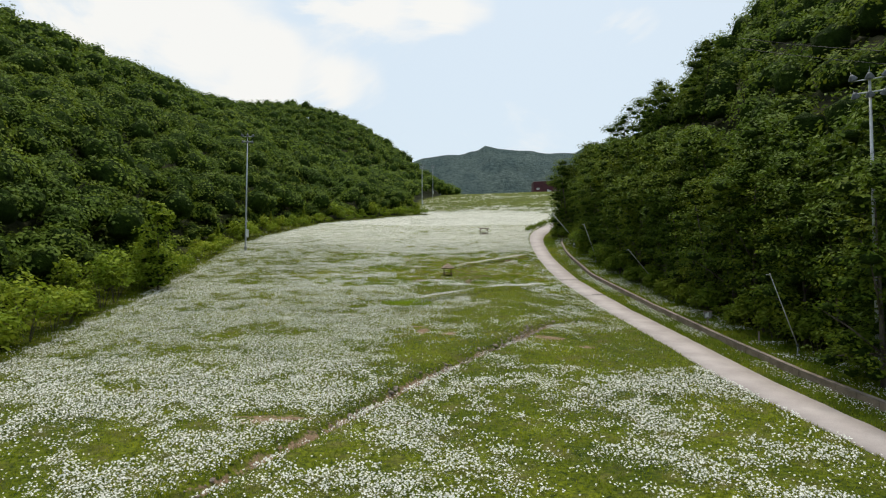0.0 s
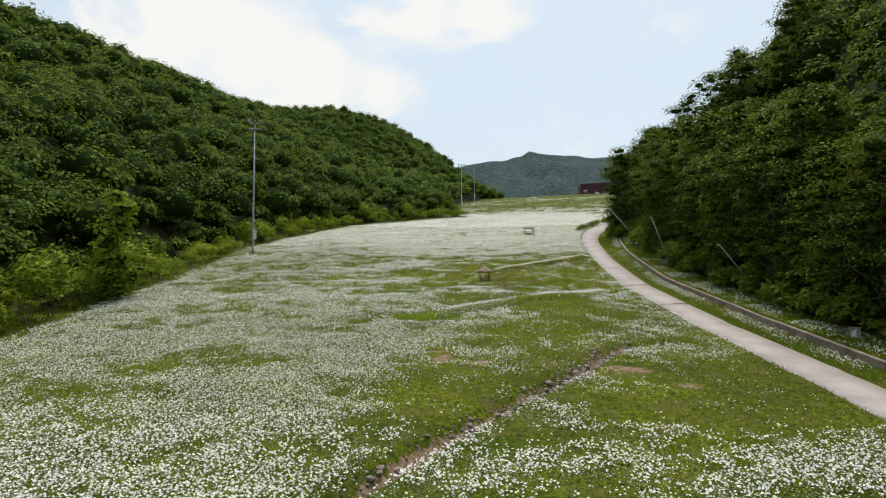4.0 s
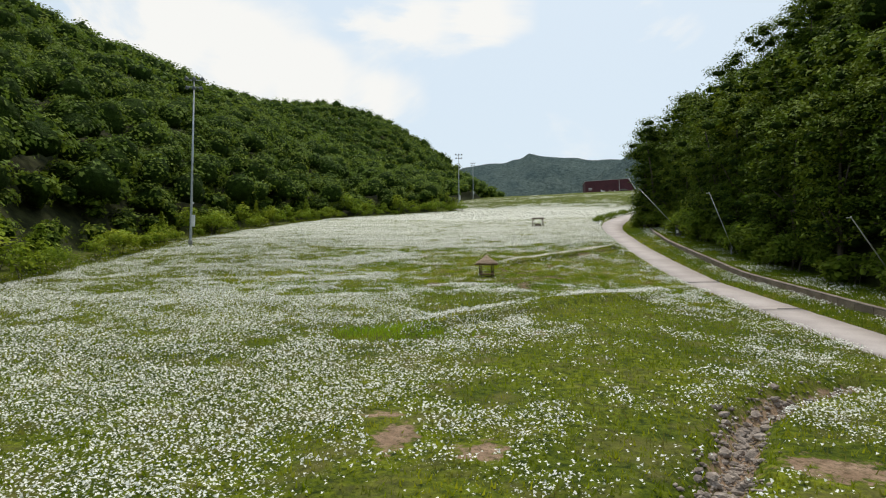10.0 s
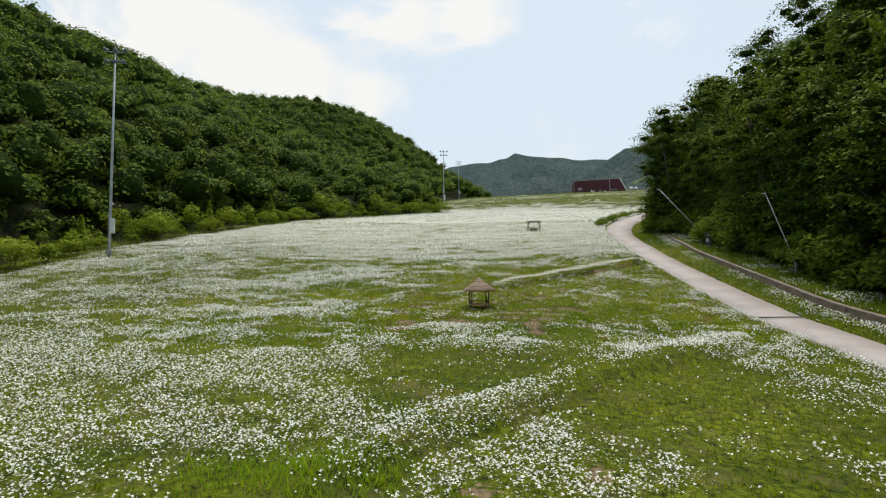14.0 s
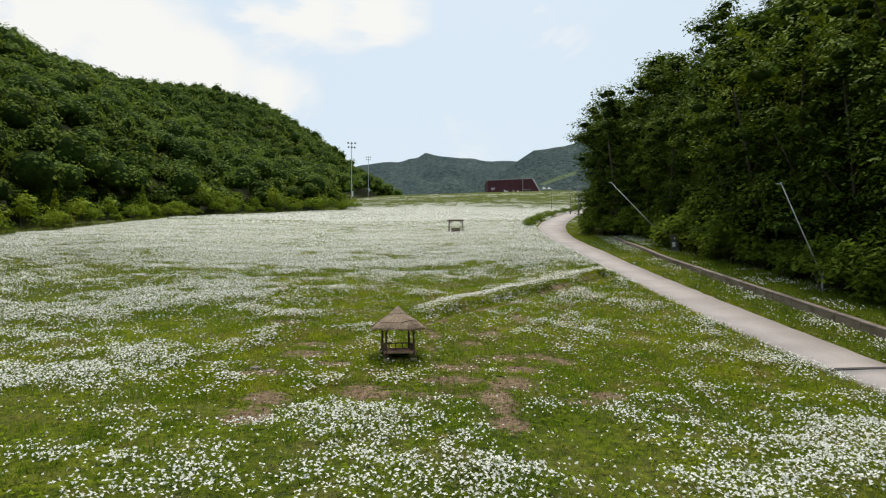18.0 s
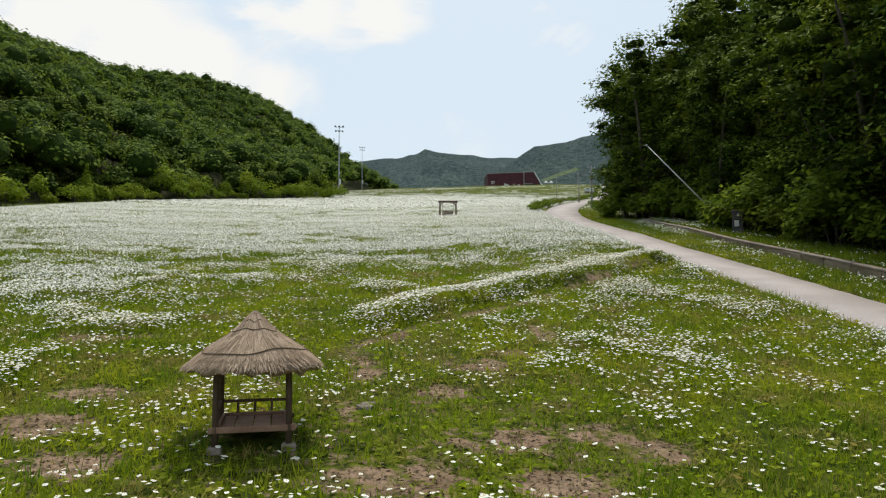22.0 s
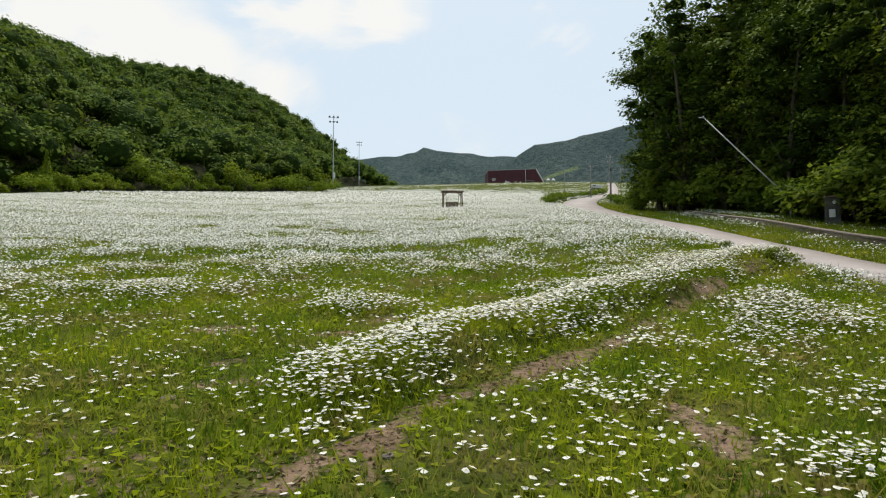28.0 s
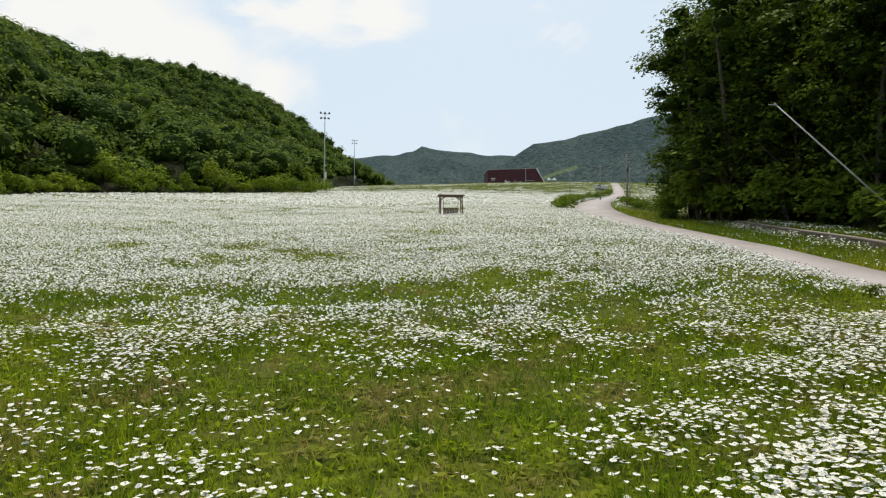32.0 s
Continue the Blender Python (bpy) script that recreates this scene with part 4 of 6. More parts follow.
# ---- thatched hut ----
def thatched_hut(x, y, turn):
    g = z_at(x, y) - 0.05
    hut = thing("thatched_hut", x, y, g, "small open timber hut with a straw thatched roof", "hut", turn=turn)
    h, eave, peak, floor = 0.585, 1.27, 2.22, 0.34
    for sx in (-1, 1):
        for sy in (-1, 1):
            bm = bmesh.new()
            tube(bm, [(sx * h, sy * h, -0.15), (sx * h, sy * h, 0.8), (sx * h * 0.98, sy * h * 0.98, eave + 0.25)], [0.056, 0.050, 0.045], 9)
            part("post", bm, M_WOOD, hut, "dark round timber post", True)
            bm = bmesh.new()
            box(bm, sx * h, sy * h, -0.02, 0.24, 0.24, 0.14, 0.03)
            part("foot_stone", bm, M_STONE, hut, "flat foot stone")
    for k in range(4):
        w = 2 * h / 4
        bm = bmesh.new()
        box(bm, -h + (k + 0.5) * w, 0, floor, w - 0.018, 2 * h + 0.06, 0.035, 0.006)
        part("plank", bm, M_PLANK, hut)
    for sx, sy in ((0, -1), (0, 1), (-1, 0), (1, 0)):
        bm = bmesh.new()
        box(bm, sx * (h + 0.005), sy * (h + 0.035), floor - 0.03, 0.05 if sx else 2 * h + 0.22, 0.05 if sy else 2 * h + 0.2, 0.1, 0.008)
        part("floor_beam", bm, M_PLANK if sy < 0 else M_WOOD, hut)
        if sy < 0:
            continue
        bm = bmesh.new()
        rail_z = floor + 0.27
        box(bm, sx * h, sy * h, rail_z, 0.05 if sx else 2 * h, 0.05 if sy else 2 * h, 0.05, 0.008)
        part("rail", bm, M_WOOD, hut)
        bm = bmesh.new()
        box(bm, sx * (h - 0.06), sy * (h - 0.06), floor + 0.045, 0.045 if sx else 2 * h - 0.1, 0.045 if sy else 2 * h - 0.1, 0.06, 0.008)
        part("skirting", bm, M_PLANK, hut)
        for k in (-0.5, 0.0, 0.5):
            bm = bmesh.new()
            box(bm, sx * h + (0 if sx else k * h), sy * h + (0 if sy else k * h), floor + 0.14, 0.045, 0.045, 0.24, 0.006)
            part("baluster", bm, M_WOOD, hut)
    for sx, sy in ((0, -1), (0, 1), (-1, 0), (1, 0)):
        bm = bmesh.new()
        box(bm, sx * h, sy * h, eave + 0.16, 0.08 if sx else 2 * h + 0.3, 0.08 if sy else 2 * h + 0.3, 0.08, 0.01)
        part("eave_beam", bm, M_WOOD, hut)
    # roof body: a rounded square cone with a sagging rim, thick at the eaves
    rng = np.random.default_rng(5)
    n, rows = 64, [(0.015, peak), (0.08, peak - 0.05), (0.22, peak - 0.22), (0.46, peak - 0.43), (0.74, peak - 0.62), (0.98, peak - 0.81), (1.15, eave + 0.01), (1.06, eave - 0.06), (0.6, eave + 0.18), (0.05, eave + 0.45)]
    ang = np.linspace(0, 2 * np.pi, n, endpoint=False)
    corner = 1 / (np.abs(np.cos(ang)) ** 5 + np.abs(np.sin(ang)) ** 5) ** 0.2
    bm = bmesh.new()
    rings = []
    for k, (r, z) in enumerate(rows):
        square = 1 + (corner - 1) * 0.62 * min(1, r / 0.5)
        wob = rng.normal(0, 0.010 + 0.018 * (5 <= k <= 7), n)
        drop = 0.05 * (corner - 1.0) / 0.3 * (r > 0.9)
        rings.append([bm.verts.new((r * s * math.cos(a), r * s * math.sin(a), z + w + d)) for a, s, w, d in zip(ang, square, wob, drop)])
    for a, b in zip(rings, rings[1:]):
        for k in range(n):
            bm.faces.new((a[k], a[(k + 1) % n], b[(k + 1) % n], b[k])[::-1])
    bm.faces.new(rings[0])
    bm.normal_update()
    roof = part("thatch_roof", bm, M_THATCH, hut, "grey-brown straw thatch", True)
    # straws lie down the slope, in courses
    def roof_point(a, r):
        rr, zz = [q[0] for q in rows[:7]], [q[1] for q in rows[:7]]
        c = 1 / (abs(math.cos(a)) ** 5 + abs(math.sin(a)) ** 5) ** 0.2
        s = 1 + (c - 1) * 0.62 * min(1, r / 0.5)
        return Vector((r * s * math.cos(a), r * s * math.sin(a), float(np.interp(r, rr, zz)) + 0.05 * (c - 1) / 0.3 * float(np.interp(r, [0.74, 1.02], [0, 1]))))
    verts, faces = [], []
    for k in range(9000):
        a = rng.uniform(0, 2 * math.pi)
        r = 1.15 * math.sqrt(rng.uniform(0.004, 1.0))
        long = rng.uniform(0.14, 0.32)
        p0, p1 = roof_point(a, max(0.03, r - long)), roof_point(a + rng.normal(0, 0.05), min(r, 1.13))
        if r > 1.05:
            p1 += (p1 - p0).normalized() * rng.uniform(0, 0.12) - Vector((0, 0, rng.uniform(0.0, 0.07)))
        lift = rng.uniform(0.008, 0.03) + 0.03 * (r > 0.72)
        side = Vector((-math.sin(a), math.cos(a), 0)) * rng.uniform(0.004, 0.009)
        i = len(verts)
        verts += [p0 - side + Vector((0, 0, lift * 0.6)), p0 + side + Vector((0, 0, lift * 0.6)), p1 + side * 0.5 + Vector((0, 0, lift)), p1 - side * 0.5 + Vector((0, 0, lift))]
        faces.append((i, i + 1, i + 2, i + 3))
    straw = part("straw", mesh_from("straw", np.array(verts), np.array(faces), [M_STRAW]), None, roof, "loose straws")
    straw["kind"] = "stuff"
    for r, gap in ((0.20, 0.0), (0.36, 0.02), (0.86, 0.05)):
        bm = bmesh.new()
        pts = []
        for k in range(49):
            a = 2 * math.pi * k / 48
            p = roof_point(a, r + gap * math.sin(3 * a + r * 9) + 0.02 * math.sin(7 * a))
            pts.append(p + Vector((0, 0, 0.03 + 0.03 * (r > 0.72))))
        tube(bm, pts, [0.011] * 49, 5)
        part("binding_rope", bm, M_ROPE, roof, "twisted straw rope")


M_STRAW, _N, _L, _p = material("loose_straw", 0.85)
_L(mixed(_N, _L, _N("ShaderNodeNewGeometry").outputs["Random Per Island"], (0.205, 0.138, 0.092), (0.60, 0.455, 0.325)), _p.inputs["Base Color"])
thatched_hut(0.62, 118.35, 8)


# ---- timber swing frame with bench ----
def swing_frame(x, y, turn):
    g = z_at(x, y)
    fr = thing("swing_frame", x, y, g, "dark timber swing frame with a hanging bench among daisies", "swing", turn=turn)
    for sx in (-1, 1):
        for sy in (-0.35, 0.35):
            bm = bmesh.new()
            tube(bm, [(sx * 1.05, sy * 1.7, -0.3), (sx * 1.0, sy, 1.95)], [0.06, 0.05], 8)
            part("post", bm, M_WOOD, fr, smooth=True)
        bm = bmesh.new()
        tube(bm, [(sx * 1.0, 0, 1.42), (sx * 0.9, 0, 1.66), (sx * 0.68, 0, 1.85), (sx * 0.5, 0, 1.93)], [0.05, 0.06, 0.06, 0.05], 6)
        part("brace", bm, M_WOOD, fr)
        bm = bmesh.new()
        box(bm, sx * 1.0, 0, 1.93, 0.09, 1.1, 0.09, 0.01)
        part("cross_beam", bm, M_WOOD, fr)
        for dy in (-0.16, 0.16):
            bm = bmesh.new()
            tube(bm, [(sx * 0.66, dy, 0.62), (sx * 0.7, 0, 1.98)], [0.012, 0.012], 5)
            part("chain", bm, M_LAMP, fr)
        bm = bmesh.new()
        box(bm, sx * 0.66, 0.0, 0.62, 0.06, 0.5, 0.06, 0.01)
        part("armrest", bm, M_WOOD, fr)
    for dy in (-0.4, 0.4):
        bm = bmesh.new()
        box(bm, 0, dy, 2.02, 2.5, 0.1, 0.12, 0.012)
        part("top_beam", bm, M_WOOD, fr)
    for k in range(7):
        bm = bmesh.new()
        box(bm, -1.02 + k * 0.34, 0, 2.10, 0.07, 1.15, 0.05, 0.008)
        part("slat", bm, M_WOOD, fr)
    bench = part("bench_frame", box(bmesh.new(), 0, 0, 0.34, 1.42, 0.46, 0.14, 0.01), M_WOOD, fr)
    for k in range(5):
        bm = bmesh.new()
        box(bm, 0, -0.2 + 0.1 * k, 0.41, 1.36, 0.08, 0.025, 0.005)
        part("seat_slat", bm, M_PLANK, bench)
    for k in range(9):
        bm = bmesh.new()
        box(bm, -0.6 + 0.15 * k, 0.25, 0.66, 0.125, 0.03, 0.52, 0.005)
        part("back_slat", bm, M_WOOD, bench)
    for zz in (0.46, 0.93):
        bm = bmesh.new()
        box(bm, 0, 0.28, zz, 1.36, 0.04, 0.06, 0.006)
        part("back_rail", bm, M_WOOD, bench)


swing_frame(11.0, 193.2, 3)


# ---- building at the head of the slope ----
def big_building():
    x0, x1, y0, y1 = 71.6, 102.6, 560.0, 574.0
    zb, zl, zr = 87.6, 97.2, 98.8
    house = thing("clubhouse", (x0 + x1) / 2, y0, zb, "long maroon-clad clubhouse with white trim at the head of the slope", "building")
    ox, oy, oz = (x0 + x1) / 2, y0, zb

    def solid(name, pts, mat, parent, depth, label=""):
        bm = bmesh.new()
        front = [bm.verts.new((px - ox, py - oy, pz - oz)) for px, py, pz in pts]
        face = bm.faces.new(front)
        bm.normal_update()
        ext = bmesh.ops.extrude_face_region(bm, geom=[face])
        bmesh.ops.translate(bm, vec=(0, depth, 0), verts=[g for g in ext["geom"] if isinstance(g, bmesh.types.BMVert)])
        bmesh.ops.recalc_face_normals(bm, faces=bm.faces)
        return part(name, bm, mat, parent, label)

    wall = solid("wall", [(x0, y0, zb - 3), (x1 + 5.2, y0, zb - 3), (x1 + 5.2, y0, zb + 2.0), (x1, y0, zr), (x0, y0, zl)], M_BRICK, house, y1 - y0, "maroon cladding")
    solid("roof", [(x0 - 0.2, y0 - 0.3, zl), (x1, y0 - 0.3, zr), (x1, y0 - 0.3, zr + 0.35), (x0 - 0.2, y0 - 0.3, zl + 0.35)], M_TRIM_DULL, house, y1 - y0 + 0.6, "thin roof edge")
    solid("slanted_edge", [(x1 - 0.1, y0 - 0.35, zr), (x1 + 5.3, y0 - 0.35, zb + 1.7), (x1 + 5.9, y0 - 0.35, zb + 1.9), (x1 + 0.5, y0 - 0.35, zr + 0.4)], M_TRIM, house, 2.0, "white slanted edge")
    for k in range(10):
        xx = x0 + 1.2 + k * 3.1
        bm = bmesh.new()
        box(bm, xx - ox, -0.06, 4.6, 0.09, 0.1, 9.0, 0.0)
        part("cladding_seam", bm, M_BRICK, wall)
    for xx, zz, w, h, name, mat in ((x0 + 3.6, 4.4, 2.6, 0.55, "sign_bar", M_TRIM), (x0 + 3.4, 3.4, 2.2, 0.4, "sign_bar", M_TRIM), (x0 + 12.6, 2.2, 2.9, 1.2, "mural", M_TRIM), (x0 + 11.4, 3.0, 0.9, 0.9, "mural", M_TRIM), (x0 + 17.6, 2.4, 1.9, 2.0, "mural", M_CAP), (x0 + 20.8, 2.2, 1.0, 1.6, "mural", M_TRIM)):
        bm = bmesh.new()
        box(bm, xx - ox, -0.05, zz, w, 0.08, h, 0.03)
        part(name, bm, mat, wall)
    bm = bmesh.new()
    box(bm, x0 + 24.2 - ox, -0.35, 6.2, 0.22, 0.25, 10.0, 0.02)
    part("downpipe", bm, M_TRIM, house)
    bm = bmesh.new()
    box(bm, x0 + 27.0 - ox, -0.7, 3.4, 5.6, 1.4, 0.25, 0.03)
    part("canopy", bm, M_TRIM_DULL, house)
    for k in range(4):
        bm = bmesh.new()
        box(bm, x0 + 25.2 + k * 1.35 - ox, -0.04, 1.7, 1.15, 0.07, 2.6, 0.01)
        win = part("window", bm, M_PANE, wall)
        bm = bmesh.new()
        box(bm, x0 + 25.2 + k * 1.35 - ox, -0.09, 1.7, 0.06, 0.05, 2.6, 0.0)
        part("mullion", bm, M_TRIM_DULL, win)
    tent = thing("white_tent", 112.5, 561, z_at(112.5, 561), "small white peaked tent beside the clubhouse", "tent")
    bm = bmesh.new()
    for k in (0, 1):
        tube(bm, [(k * 3.4 - 1.7, 0, 1.7), (k * 3.4 - 1.7, 0, 2.3), (k * 3.4 - 1.7, 0, 3.4)], [2.0, 1.2, 0.08], 4)
    part("canopy", bm, M_TRIM, tent)
    for sx in (-3.1, -0.3, 0.3, 3.1):
        bm = bmesh.new()
        tube(bm, [(sx, -1.2, -2), (sx, -1.2, 1.8)], [0.06, 0.06], 6)
        part("pole", bm, M_STEEL, tent)


M_TRIM_DULL = two_tone("roof_edge_grey", (0.30, 0.29, 0.29), (0.40, 0.39, 0.39), 0.8, 0.7, bump=0.1)
big_building()

# a white parked van on the upper road
van = thing("parked_van", 84.5, 376, z_at(84.5, 376), "white van parked beside the upper road", "van", turn=20)
bm = bmesh.new()
box(bm, 0, 0, 1.25, 4.4, 1.8, 1.5, 0.18)
part("body", bm, M_TRIM, van)
bm = bmesh.new()
box(bm, -1.5, 0, 1.6, 1.2, 1.84, 0.5, 0.05)
part("side_window", bm, M_PANE, van)
for sx in (-1.4, 1.4):
    for sy in (-0.85, 0.85):
        bm = bmesh.new()
        tube(bm, [(sx, sy - 0.1, 0.36), (sx, sy + 0.1, 0.36)], [0.36, 0.36], 12)
        wheel = part("wheel", bm, M_CABLE, van)
        bm = bmesh.new()
        tube(bm, [(sx, sy - 0.11, 0.36), (sx, sy + 0.11, 0.36)], [0.2, 0.2], 10)
        part("rim", bm, M_STEEL, wheel)


# ---- foliage ----
def leaf_cards(rng, centre, normal, size, long=1.5):
    """Four-cornered leaves, slightly folded, at centres (n, 3), facing about along normals; sizes (n,)."""
    n = len(centre)
    normal = normal / (np.linalg.norm(normal, axis=1, keepdims=True) + 1e-9)
    t = rng.normal(size=(n, 3))
    t[:, 2] *= 0.45
    t -= (t * normal).sum(1, keepdims=True) * normal
    t /= np.linalg.norm(t, axis=1, keepdims=True) + 1e-9
    b = np.cross(normal, t)
    s = size[:, None]
    w = s * rng.uniform(0.55, 1.0, (n, 1))
    fold = s * rng.uniform(0.05, 0.3, (n, 1)) * normal
    v = np.stack([centre - t * s * long * 0.5, centre + b * w * 0.5 - fold, centre + t * s * long * 0.5 - fold * 0.6, centre - b * w * 0.5 - fold], 1)
    return v.reshape(-1, 3), np.arange(4 * n).reshape(n, 4)[:, ::-1]


def ball(rng, n):
    d = rng.normal(size=(n, 3))
    return d / np.linalg.norm(d, axis=1, keepdims=True)


def unit_rows(v):
    return v / (np.linalg.norm(v, axis=-1, keepdims=True) + 1e-9)


def crown_mesh(name, seed, lumps, count, size, mat, flat=0.55, core=0.0):
    """Lumps: rows of x, y, z, radius; leaves gather on the upper, outer sides of the lumps and are shaded with the lump's roundness.
    core: the share of a lump's radius that is filled by a dark leafy body."""
    rng = np.random.default_rng(seed)
    lumps = np.array(lumps, float)
    k = rng.choice(len(lumps), count, p=lumps[:, 3] ** 2 / (lumps[:, 3] ** 2).sum())
    d = ball(rng, count)
    d[:, 2] = np.where(d[:, 2] < -0.3, -d[:, 2] * 0.6, d[:, 2])
    r = lumps[k, 3] * np.clip(rng.normal(0.9, 0.17, count), 0.4, 1.2)
    c = lumps[k, :3] + d * r[:, None] * (1, 1, flat)
    nrm = d * (0.6, 0.6, 0.5) + (0, 0, 0.75) + rng.normal(0, 0.35, (count, 3))
    v, f = leaf_cards(rng, c, nrm, size * rng.uniform(0.6, 1.35, count))
    middle = np.average(lumps[:, :3], axis=0, weights=lumps[:, 3])
    lit = unit_rows(0.7 * d + 0.4 * unit_rows(c - middle) + (0, 0, 0.3) + rng.normal(0, 0.24, (count, 3)))
    lit = np.repeat(lit, 4, axis=0)
    slots = np.zeros(len(f), int)
    if core:
        bm = bmesh.new()
        bmesh.ops.create_icosphere(bm, subdivisions=1, radius=1.0)
        unit = np.array([q.co[:] for q in bm.verts])
        tri = np.array([[q.index for q in g.verts] for g in bm.faces])
        bm.free()
        body = lumps[:, None, :3] + unit[None] * lumps[:, None, 3:] * core * (1, 1, flat)
        faces = (np.arange(len(lumps))[:, None, None] * len(unit) + tri[None]).reshape(-1, 3) + len(v)
        # leaves as pairs of triangles, so that every face has three corners
        f = np.concatenate([f[:, :3], f[:, [0, 2, 3]], faces])
        slots = np.r_[np.zeros(2 * count, int), np.ones(len(faces), int)]
        v = np.concatenate([v, body.reshape(-1, 3)])
        lit = np.concatenate([lit, np.tile(unit, (len(lumps), 1))])
    return mesh_from(name, v, f, [mat, M_MASS] if core else [mat], slots, normals=lit)


def tree_parts(seed, tall, reach, bare, count, size, mat):
    """A broad-leaved tree: the meshes of its trunk, each limb and the crown."""
    rng = np.random.default_rng(seed)
    bm = bmesh.new()
    lean = rng.normal(0, 0.35, 2)
    stem = [Vector((lean[0] * t * t * tall * 0.15, lean[1] * t * t * tall * 0.15, t * tall * 0.82 - 0.5 * (t == 0))) for t in np.linspace(0, 1, 6)]
    r0 = 0.014 * tall + 0.02
    tube(bm, stem, [r0 * (1 - 0.8 * t) for t in np.linspace(0, 1, 6)], 7)
    trunk = finish(bm, "trunk", M_BARK, True)
    lumps, limbs = [], []
    levels = 9
    for k in range(levels):
        t = bare + (1 - bare) * k / (levels - 1)
        wide = reach * (0.55 + 0.6 * math.sin(math.pi * min(1, 0.22 + 0.78 * (t - bare) / (1 - bare)))) * rng.uniform(0.7, 1.05)
        for _ in range(3 if k < levels - 1 else 2):
            a = rng.uniform(0, 2 * math.pi)
            out = wide * rng.uniform(0.45, 1.0) * (1 if k < levels - 1 else 0.3)
            base = stem[min(5, int(t * 5))]
            tip = Vector((base.x + out * math.cos(a), base.y + out * math.sin(a), t * tall * 0.95 + rng.uniform(-0.2, 0.5)))
            lumps.append((tip.x * 0.85, tip.y * 0.85, tip.z, rng.uniform(0.42, 0.8) * reach * 0.66))
            lumps.append((tip.x * 0.5, tip.y * 0.5, tip.z - 0.05 * tall, rng.uniform(0.5, 0.8) * reach * 0.62))
            if k % 2 == 0 and len(limbs) < 7:
                bm = bmesh.new()
                start = stem[min(4, max(1, int(t * 4)))]
                tube(bm, [start, start.lerp(tip, 0.5) + Vector((0, 0, 0.2)), tip], [r0 * 0.45, r0 * 0.28, r0 * 0.08], 5)
                limbs.append(finish(bm, "limb", M_BARK, True))
    return trunk, limbs, crown_mesh("crown", seed + 100, lumps, count, size, mat, 0.52, 0.38)


def plant(name, meshes, label, category, group):
    ob = thing(name, 0, 0, -500, label, category, group)
    trunk, limbs, crown = meshes
    part("trunk", trunk, None, ob)
    for one in limbs:
        part("limb", one, None, ob)
    part("crown", crown, None, ob)
    return ob


def clear(models):
    for ob in models:
        for o in (*ob.children_recursive, ob):
            bpy.data.objects.remove(o)


def scatter(models, spots, low, high, seed):
    rng = random.Random(seed)
    for x, y, z in spots:
        k = rng.uniform(low, high)
        ob = copy_thing(models[rng.randrange(len(models))], pose(x, y, z, 0, 0, rng.uniform(0, 360)))
        ob.scale = (k * rng.uniform(0.9, 1.1), k * rng.uniform(0.9, 1.1), k)


# roadside trees on the foot of the steep hill
roadside = [plant("broadleaf_tree", tree_parts(300 + k, tall, reach, bare, count, size, M_LEAF), "dense dark-green broadleaf tree on the steep roadside bank", "tree", "roadside trees")
            for k, (tall, reach, bare, count, size) in enumerate(((17.5, 4.6, 0.22, 6000, 0.25), (19.5, 4.8, 0.26, 6000, 0.25), (15.0, 4.3, 0.14, 5400, 0.25), (18.0, 5.2, 0.2, 6000, 0.25), (13.0, 4.0, 0.12, 4200, 0.25),
                                                                  (18.0, 4.8, 0.25, 2800, 0.36), (16.0, 4.6, 0.2, 2800, 0.36)))]
rng = random.Random(8)
spots = [[], []]
for row, (off, step) in enumerate(((1.6, 5.2), (5.6, 5.6))):
    yy = 24.0 + 2.5 * row
    while yy < 202:
        x = float(foot_right(yy)) + off + rng.uniform(-0.8, 1.2)
        spots[row].append((x, yy, z_at(x, yy) - 0.25))
        yy += step * rng.uniform(0.75, 1.2)
scatter(roadside[:5], spots[0], 0.8, 1.08, 4)
scatter(roadside[5:], spots[1], 0.85, 1.1, 14)
scatter(roadside[:2], [(x, y, z_at(x, y) - 0.3) for x, y in ((31.6, 180.5), (31.6, 186.5), (33.2, 191.0), (33.6, 187.5), (35.6, 193.5), (39.0, 200.0), (44.5, 206.0))], 1.0, 1.1, 5)
scatter(roadside[:2], [(x, y, z_at(x, y) - 0.3) for x, y in ((47.0, 167.0), (50.0, 158.0), (45.0, 176.0), (52.0, 140.0), (46.0, 150.0), (37.0, 177.0), (38.5, 183.0), (36.4, 170.5))], 1.05, 1.15, 15)
scatter(roadside[2:3], [(31.1, 50.2, z_at(31.1, 50.2) - 0.3)], 1.08, 1.12, 6)
clear(roadside)

# shrubs: under the roadside trees, and along the meadow's far edge
def shrub_model(seed, wide, tall, count, size, mat, label, group):
    rng = np.random.default_rng(seed)
    lumps = [(rng.uniform(-1, 1) * wide * 0.55, rng.uniform(-1, 1) * wide * 0.55, tall * rng.uniform(0.3, 0.8), rng.uniform(0.3, 0.55) * wide) for _ in range(8)]
    lumps.append((0, 0, tall * 0.85, wide * 0.35))
    ob = thing("shrub", 0, 0, -500, label, "shrub", group)
    for k in range(4):
        bm = bmesh.new()
        a = rng.uniform(0, 6.28)
        tube(bm, [(0.1 * math.cos(a), 0.1 * math.sin(a), -0.3), (0.35 * wide * math.cos(a), 0.35 * wide * math.sin(a), tall * 0.7)], [0.035, 0.012], 5)
        part("stem", bm, M_BARK, ob)
    part("foliage", crown_mesh("foliage", seed + 50, lumps, count, size, mat, 0.8), None, ob)
    return ob


